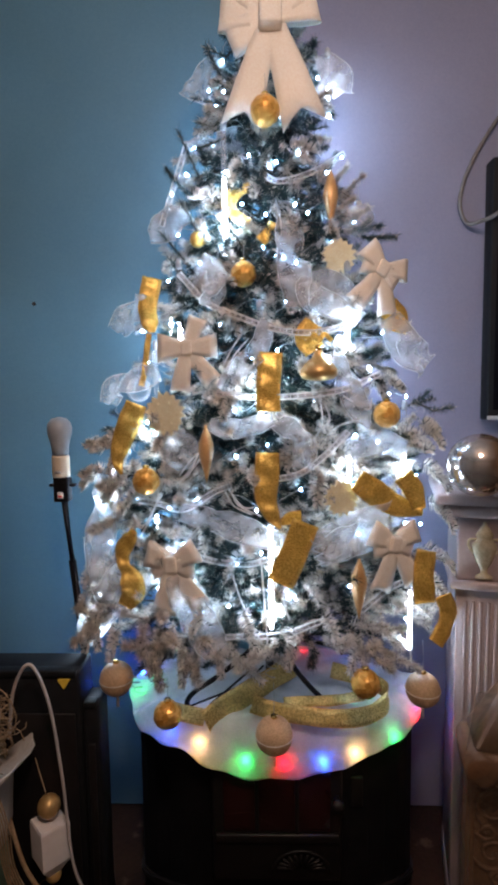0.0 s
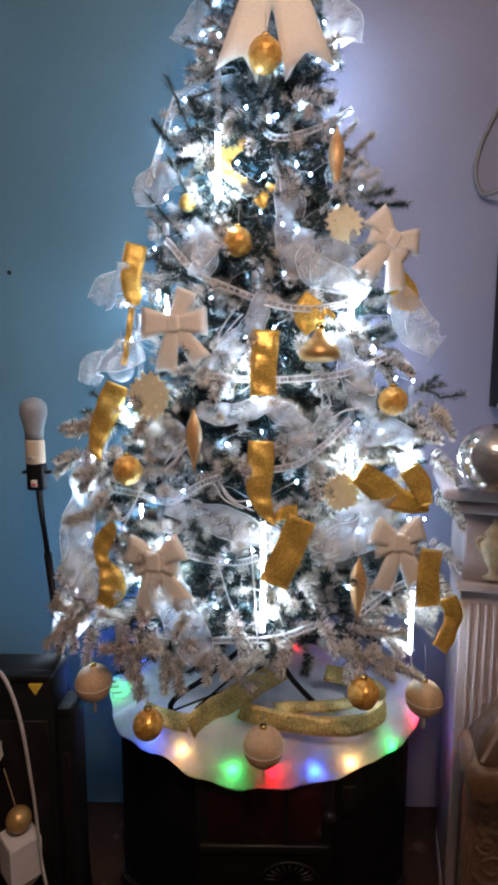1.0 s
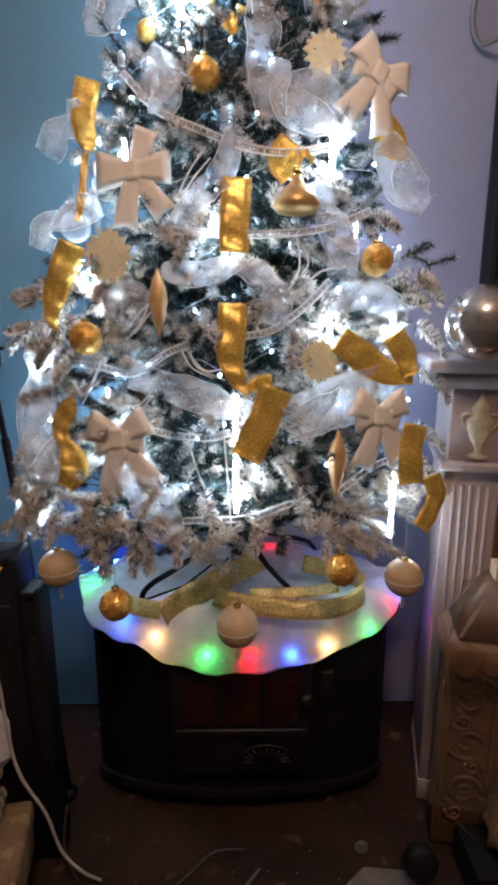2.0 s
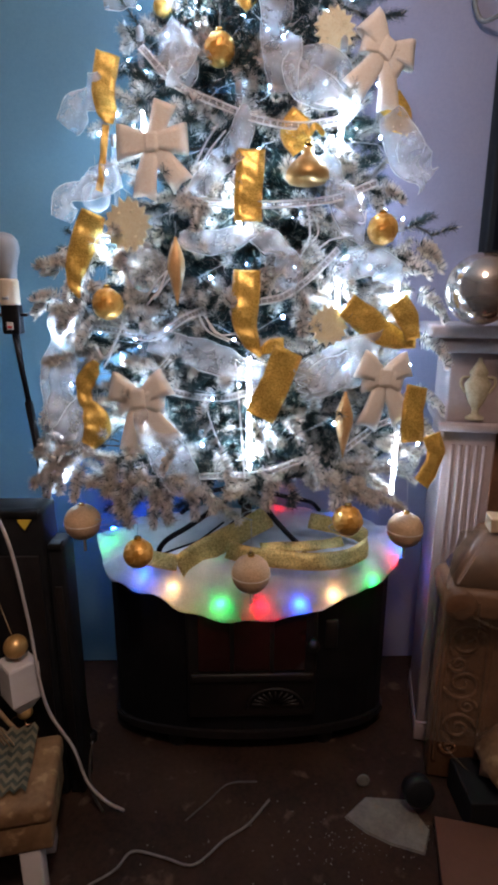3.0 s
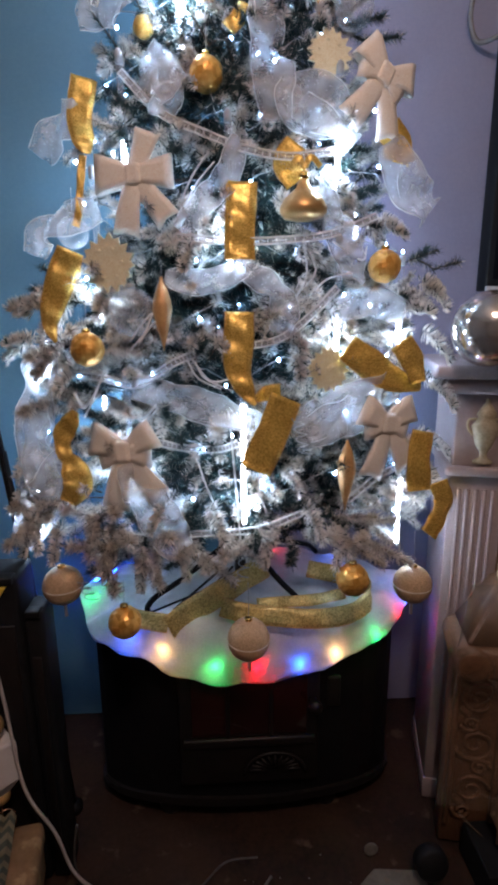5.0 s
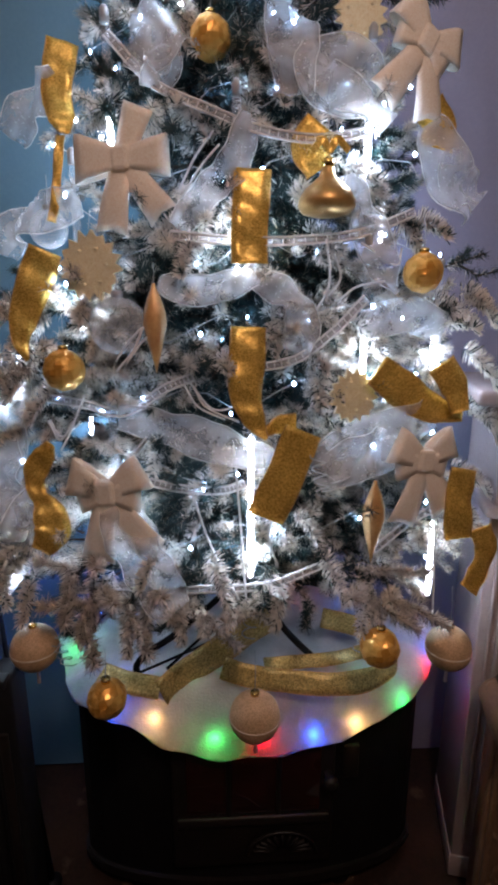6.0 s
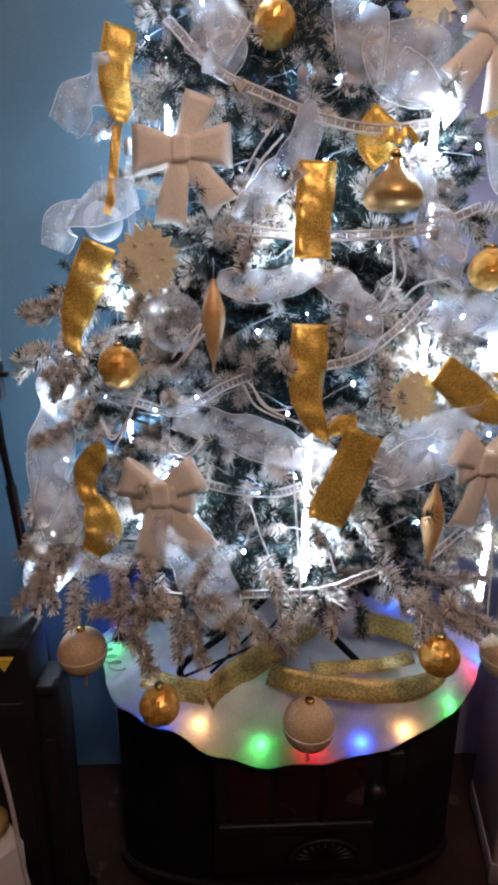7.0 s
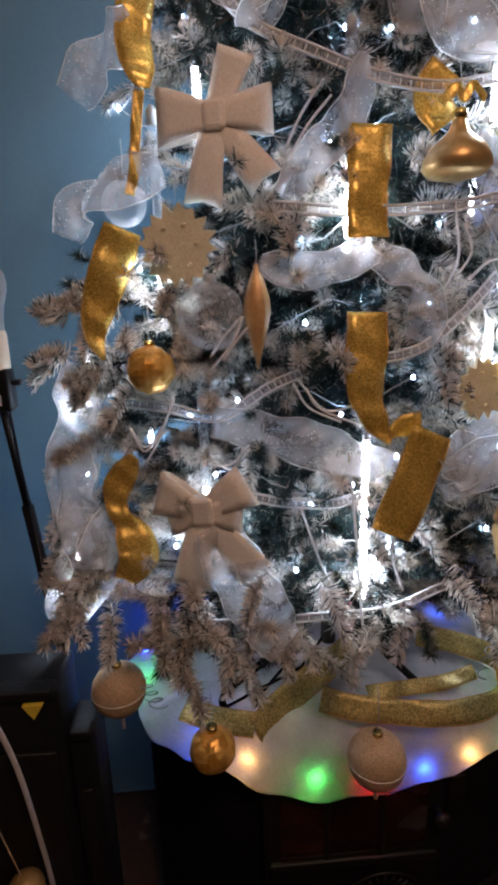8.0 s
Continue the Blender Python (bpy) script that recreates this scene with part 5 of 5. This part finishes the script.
def scrap(p, w, d, turn):
    bm = bmesh.new()
    grid = [[bm.verts.new(((i / 4 - 0.5) * w, (j / 4 - 0.5) * d, 0.006 + 0.011 * noise.noise((i * 0.8 + turn, j * 0.9, 2)))) for i in range(5)] for j in range(5)]
    fs = [bm.faces.new((grid[j][i], grid[j][i + 1], grid[j + 1][i + 1], grid[j + 1][i])) for i in range(4) for j in range(4)]
    bmesh.ops.solidify(bm, geom=fs, thickness=0.0015)
    solo("paper_scrap", bm, M_PAPER, Matrix.Translation(p) @ Matrix.Rotation(turn, 4, "Z"), "crumpled white paper scrap on the mantel shelf", "paper", "paper scraps")


scrap((0.535, 0.065, 1.132), 0.05, 0.035, 0.4)
scrap((0.575, 0.09, 1.132), 0.05, 0.04, 1.7)
scrap((0.61, 0.05, 1.133), 0.04, 0.04, 2.6)

# ---- carved piece wrapped in film, in front of the mantel ----
carved = thing("carved_surround", pose(0.452, 0.06, 0, 0, 0, -12), "brown carved wooden fire surround leg wrapped in clear packing film", "carved wood")
part("panel", box(0.0, 0.40, 0.02, 0.075, 0.0, 0.50, 0.006), M_CARVED, carved)
part("ledge", box(-0.012, 0.42, -0.055, 0.08, 0.50, 0.575, 0.016), M_CARVED, carved)
cap_ = bmesh.new()
for (x, y, zz) in ((0.0, -0.05, 0.575), (0.42, -0.05, 0.575), (0.42, 0.078, 0.575), (0.0, 0.078, 0.575), (0.075, 0.0, 0.69), (0.42, 0.0, 0.69), (0.42, 0.078, 0.69), (0.075, 0.078, 0.69)):
    cap_.verts.new((x, y, zz))
cap_.verts.ensure_lookup_table()
for f in ((0, 1, 5, 4), (1, 2, 6, 5), (2, 3, 7, 6), (3, 0, 4, 7), (4, 5, 6, 7), (3, 2, 1, 0)):
    cap_.faces.new([cap_.verts[i] for i in f])
bmesh.ops.bevel(cap_, geom=list(cap_.edges), offset=0.008, segments=2, affect="EDGES")
part("sloped_top", cap_, M_CARVED, carved)
roll = part("roll_end", lathe([(0.028, -0.075), (0.036, -0.070), (0.038, 0.0), (0.036, 0.070), (0.028, 0.075)], 20, wobble=0.08), M_CARVED, carved, "rounded scroll end under the film")
roll.matrix_basis = Matrix.Translation((0.018, 0.012, 0.537)) @ Matrix.Rotation(radians(90), 4, "X")
for x in (0.006, 0.105):
    part("border", box(x, x + 0.012, 0.008, 0.022, 0.06, 0.49, 0.004), M_CARVED, carved)


def scroll(x, zc, r, turn):
    line = [(x + r * (1 - k / 34) * math.cos(turn + k * 0.33), 0.014, zc + r * (1 - k / 34) * math.sin(turn + k * 0.33)) for k in range(30)]
    part("scroll", pipe(line, 0.0058, 6, taper=0.6), M_CARVED, carved, "carved scroll")


for k, (zc, r) in enumerate(((0.405, 0.044), (0.290, 0.046), (0.165, 0.042))):
    scroll(0.06, zc, r, 0.6 + 2.9 * k)
    scroll(0.075 if k % 2 else 0.045, zc - 0.062, r * 0.5, 3.4 + 2.9 * k)
    leaf = part("leaf", ball(0.011, 6, 10, 1.8), M_CARVED, carved)
    leaf.matrix_basis = Matrix.Translation((0.085 if k % 2 else 0.035, 0.016, zc - 0.035)) @ Matrix.Rotation(0.6 if k % 2 else -0.6, 4, "Y") @ Matrix.Diagonal((1, 0.5, 1, 1))
wrap = bmesh.new()
rows_ = []
prof = [(-0.004, 0.695), (-0.060, 0.58), (-0.066, 0.50), (-0.02, 0.43), (-0.012, 0.30), (-0.016, 0.14)]
for j, (yy, zz) in enumerate(prof):
    rows_.append([wrap.verts.new((-0.018 + 0.44 * i / 14 + (0.075 if j == 0 and i == 0 else 0), yy + 0.010 * noise.noise((i * 0.9, j * 1.7, 5)), zz + 0.012 * noise.noise((i * 0.7, j, 9)))) for i in range(15)])
for lo, hi in zip(rows_, rows_[1:]):
    for i in range(14):
        wrap.faces.new((lo[i], lo[i + 1], hi[i + 1], hi[i]))
bmesh.ops.solidify(wrap, geom=list(wrap.faces), thickness=0.0006)
part("packing_film", wrap, M_FILM, carved, "crumpled clear packing film").visible_shadow = False
for a, b in (((0.045, -0.07, 0.52), (0.40, -0.075, 0.40)), ((0.05, -0.02, 0.42), (0.055, -0.066, 0.55)), ((0.03, -0.02, 0.13), (0.12, -0.022, 0.06)), ((0.06, -0.012, 0.19), (0.12, -0.015, 0.20))):
    mid = ((a[0] + b[0]) / 2 + 0.01, (a[1] + b[1]) / 2 - 0.006, (a[2] + b[2]) / 2 - 0.015)
    part("film_fold", pipe(smooth_line([a, mid, b]), 0.0024, 5), M_FILM, carved)
solo("pine_offcut", box(0, 0.16, -0.02, 0.03, 0, 0.032, 0.003), M_PALE_WOOD, pose(0.525, 0.055, 0.692, 0, 0, -12), "pale pine offcut lying on the wrapped carving", "wood", smooth=False)
bag = bmesh.new()
bag = lathe([(0.03, 0.0), (0.075, 0.02), (0.085, 0.06), (0.06, 0.11), (0.02, 0.13)], 20, bag, 0.25)
for v in bag.verts:
    v.co += 0.016 * noise.noise_vector(v.co * 22)
solo("crumpled_paper", bag, M_OAK, (0.62, -0.02, 0.085), "crumpled beige paper bundle", "paper")
solo("bundle_box", box(-0.10, 0.12, -0.07, 0.06, 0, 0.085, 0.004), M_PLASTIC, (0.60, -0.005, -0.004), "low dark box on the floor under the bundle", "box", smooth=False)

card = thing("cardboard_box", pose(0.425, -0.065, -0.004, 0, 0, -14), "flat brown cardboard box lying on the floor", "box")
part("body", box(0, 0.30, -0.22, 0.0, 0, 0.035, 0.003), M_CARD, card)
part("lid", box(-0.003, 0.303, -0.223, 0.003, 0.030, 0.040, 0.002), M_CARD, card)
solo("red_bag", box(-0.03, 0.06, -0.05, 0.05, 0, 0.10, 0.015), M_RED, (0.645, -0.155, 0.036), "small red plastic packet on the cardboard box", "packet")

slab_bm = bmesh.new()
ring = [(-0.14, 0.02), (-0.08, 0.07), (0.02, 0.06), (0.05, -0.02), (0.02, -0.075), (-0.05, -0.05), (-0.10, -0.02)]
lo = [slab_bm.verts.new((x, y, 0)) for x, y in ring]
hi = [slab_bm.verts.new((x * 0.96, y * 0.96, 0.005)) for x, y in ring]
slab_bm.faces.new(list(reversed(lo)))
slab_bm.faces.new(hi)
for k in range(len(ring)):
    slab_bm.faces.new((lo[k], lo[(k + 1) % len(ring)], hi[(k + 1) % len(ring)], hi[k]))
solo("stone_slab", slab_bm, M_STONE, (0.365, -0.045, -0.006), "pale broken stone slab lying on the floor", "stone", smooth=False)
solo("black_reel", lathe([(0.030, 0), (0.036, 0.006), (0.036, 0.03), (0.028, 0.036)], 20), M_PLASTIC, Matrix.Translation((0.398, 0.0, 0.055)) @ Matrix.Rotation(radians(75), 4, "X"), "black round plastic cap leaning on the slab", "cap")
solo("white_disc", lathe([(0.014, 0), (0.016, 0.002), (0.016, 0.005), (0.012, 0.006)], 20), M_STONE, Matrix.Translation((0.288, 0.06, 0.012)) @ Matrix.Rotation(radians(80), 4, "X"), "small pale round disc by the stove foot", "disc")

# ---- stool, vase and bead hanging on the side ----
stool = thing("wooden_stool", pose(-0.60, -0.14, 0, 0, 0, 10), "low brown wooden stool with a rough top", "stool")
part("seat", box(-0.22, 0.205, -0.11, 0.07, 0.215, 0.262, 0.012), M_OAK, stool)
part("apron", box(-0.21, 0.200, -0.104, 0.06, 0.15, 0.216, 0.004), M_OAK, stool)
for x in (-0.17, 0.155):
    for y in (-0.08, 0.035):
        part("leg", box(x - 0.02, x + 0.02, y - 0.02, y + 0.02, -0.006, 0.15, 0.004), M_PINK_WHITE, stool, "white painted leg")
cloth = thing("chevron_cloth", pose(-0.605, -0.155, 0.263, 0, 0, 10), "folded cream and grey chevron cloth on the stool", "cloth")
NX, NS = 34, 14
for s in range(NS):
    bm = bmesh.new()
    y0, y1 = 0.085 - 0.15 * s / NS, 0.085 - 0.15 * (s + 1) / NS
    rows_ = []
    for j in range(3):
        v_ = y0 + (y1 - y0) * j / 2
        rows_.append([bm.verts.new((-0.2 + 0.365 * i / NX, v_ + (0.0065 if i % 2 else -0.0065), 0.012 + 0.010 * noise.noise((i * 0.35, v_ * 14, 3)) + 0.012 * max(0.0, v_) / 0.085)) for i in range(NX + 1)])
    for lo, hi in zip(rows_, rows_[1:]):
        for i in range(NX):
            bm.faces.new((hi[i], hi[i + 1], lo[i + 1], lo[i]))
    bmesh.ops.solidify(bm, geom=list(bm.faces), thickness=0.004)
    part("stripe", bm, M_CHEVRON_B if s % 2 else M_CHEVRON_A, cloth, smooth=False)

vase = thing("raffia_vase", (-0.655, -0.03, -0.006), "sage green vase wrapped in white paper with a raffia tangle", "vase")
part("pot", lathe([(0.050, 0), (0.055, 0.02), (0.062, 0.2), (0.058, 0.42), (0.060, 0.47)], 28), M_SAGE, vase)
part("paper_collar", lathe([(0.063, 0.40), (0.068, 0.44), (0.085, 0.56), (0.125, 0.605), (0.12, 0.606), (0.08, 0.565)], 28, wobble=0.16), M_WRAP, vase, "white paper wrap")
raf = bmesh.new()
rr = random.Random(3)
for k in range(170):
    c = Vector((rr.uniform(-.035, .035), rr.uniform(-.035, .035), 0.60 + rr.uniform(-.02, .1)))
    r, tl, tw = rr.uniform(0.03, 0.075), rr.uniform(0, 3.1), rr.uniform(0, 3.1)
    q = Matrix.Rotation(tw, 4, "Z") @ Matrix.Rotation(tl, 4, "X")
    line = [c + q @ Vector((r * math.cos(a * 0.5), r * math.sin(a * 0.5) * 0.8, 0.01 * math.sin(a))) for a in range(10)]
    line = [Vector((v.x, v.y, max(v.z, 0.5))) for v in line]
    pipe(line, 0.0013, 4, raf)
part("raffia", raf, M_RAFFIA, vase, "dry raffia tangle")
for k in range(6):
    part("raffia_strand", pipe(smooth_line([(0.04 + 0.004 * k, -0.05, 0.60), (0.075 + 0.006 * k, -0.07, 0.5), (0.09 + 0.005 * k, -0.07, 0.40), (0.12 + 0.01 * k, -0.075, 0.30)], 6), 0.0015, 4), M_RAFFIA, vase)

bead = thing("bead_hanging", (-0.506, -0.002, 0), "wooden bead hanging with a gold ball and white faceted block", "bead hanging")
b1 = part("gold_ball", ball(0.0255), M_GOLD_SATIN, bead, "satin gold ball")
b1.matrix_basis = Matrix.Translation((0, 0, 0.454))
blk = bmesh.new()
blk = lathe([(0.020, 0.298), (0.045, 0.330), (0.046, 0.416), (0.043, 0.421)], 4, blk)
part("white_block", blk, M_PINK_WHITE, bead, "white faceted wooden block", smooth=False)
b2 = part("small_bead", ball(0.017), M_GOLD_SATIN, bead)
b2.matrix_basis = Matrix.Translation((0.003, 0, 0.287))
for k, (dx, dz) in enumerate(((-0.012, 0.262), (0.008, 0.240), (0.012, 0.215))):
    rg = part("ring", pipe([(0.016 * math.cos(radians(a)), 0, 0.016 * math.sin(radians(a))) for a in range(0, 361, 20)], 0.002, 6), M_COPPER, bead)
    rg.matrix_basis = Matrix.Translation((dx, -0.004, dz)) @ Matrix.Rotation(0.5 * k, 4, "Z")
part("rope", pipe(smooth_line([(-0.10, 0.0, 0.46), (-0.05, -0.03, 0.34), (0.0, -0.034, 0.26), (0.035, -0.03, 0.20)]), 0.005, 8), M_RAFFIA, bead, "twisted raffia rope")
part("thread", pipe([(0, 0, 0.20), (0, 0, 0.46), (-0.03, 0.01, 0.56)], 0.0012, 5), M_RAFFIA, bead)

# ---- crumbs and dust on the floor ----
rr = random.Random(8)
bm = bmesh.new()
for k in range(170):
    x, y = rr.uniform(-0.25, 0.45), rr.uniform(-0.34, 0.03)
    if rr.random() < 0.55:
        x, y = rr.gauss(0.22, 0.09), rr.gauss(-0.08, 0.05)
    s = rr.uniform(0.0006, 0.0020)
    vs = bmesh.ops.create_icosphere(bm, subdivisions=1, radius=s)["verts"]
    for v in vs:
        v.co = Vector((x, y, -0.005)) + Vector((v.co.x * rr.uniform(0.8, 1.6), v.co.y * rr.uniform(0.8, 1.6), v.co.z * 0.6))
solo("floor_crumbs", bm, M_STONE, (0, 0, 0), "pale crumbs and dust scattered on the floor", "debris", kind="stuff", smooth=False)
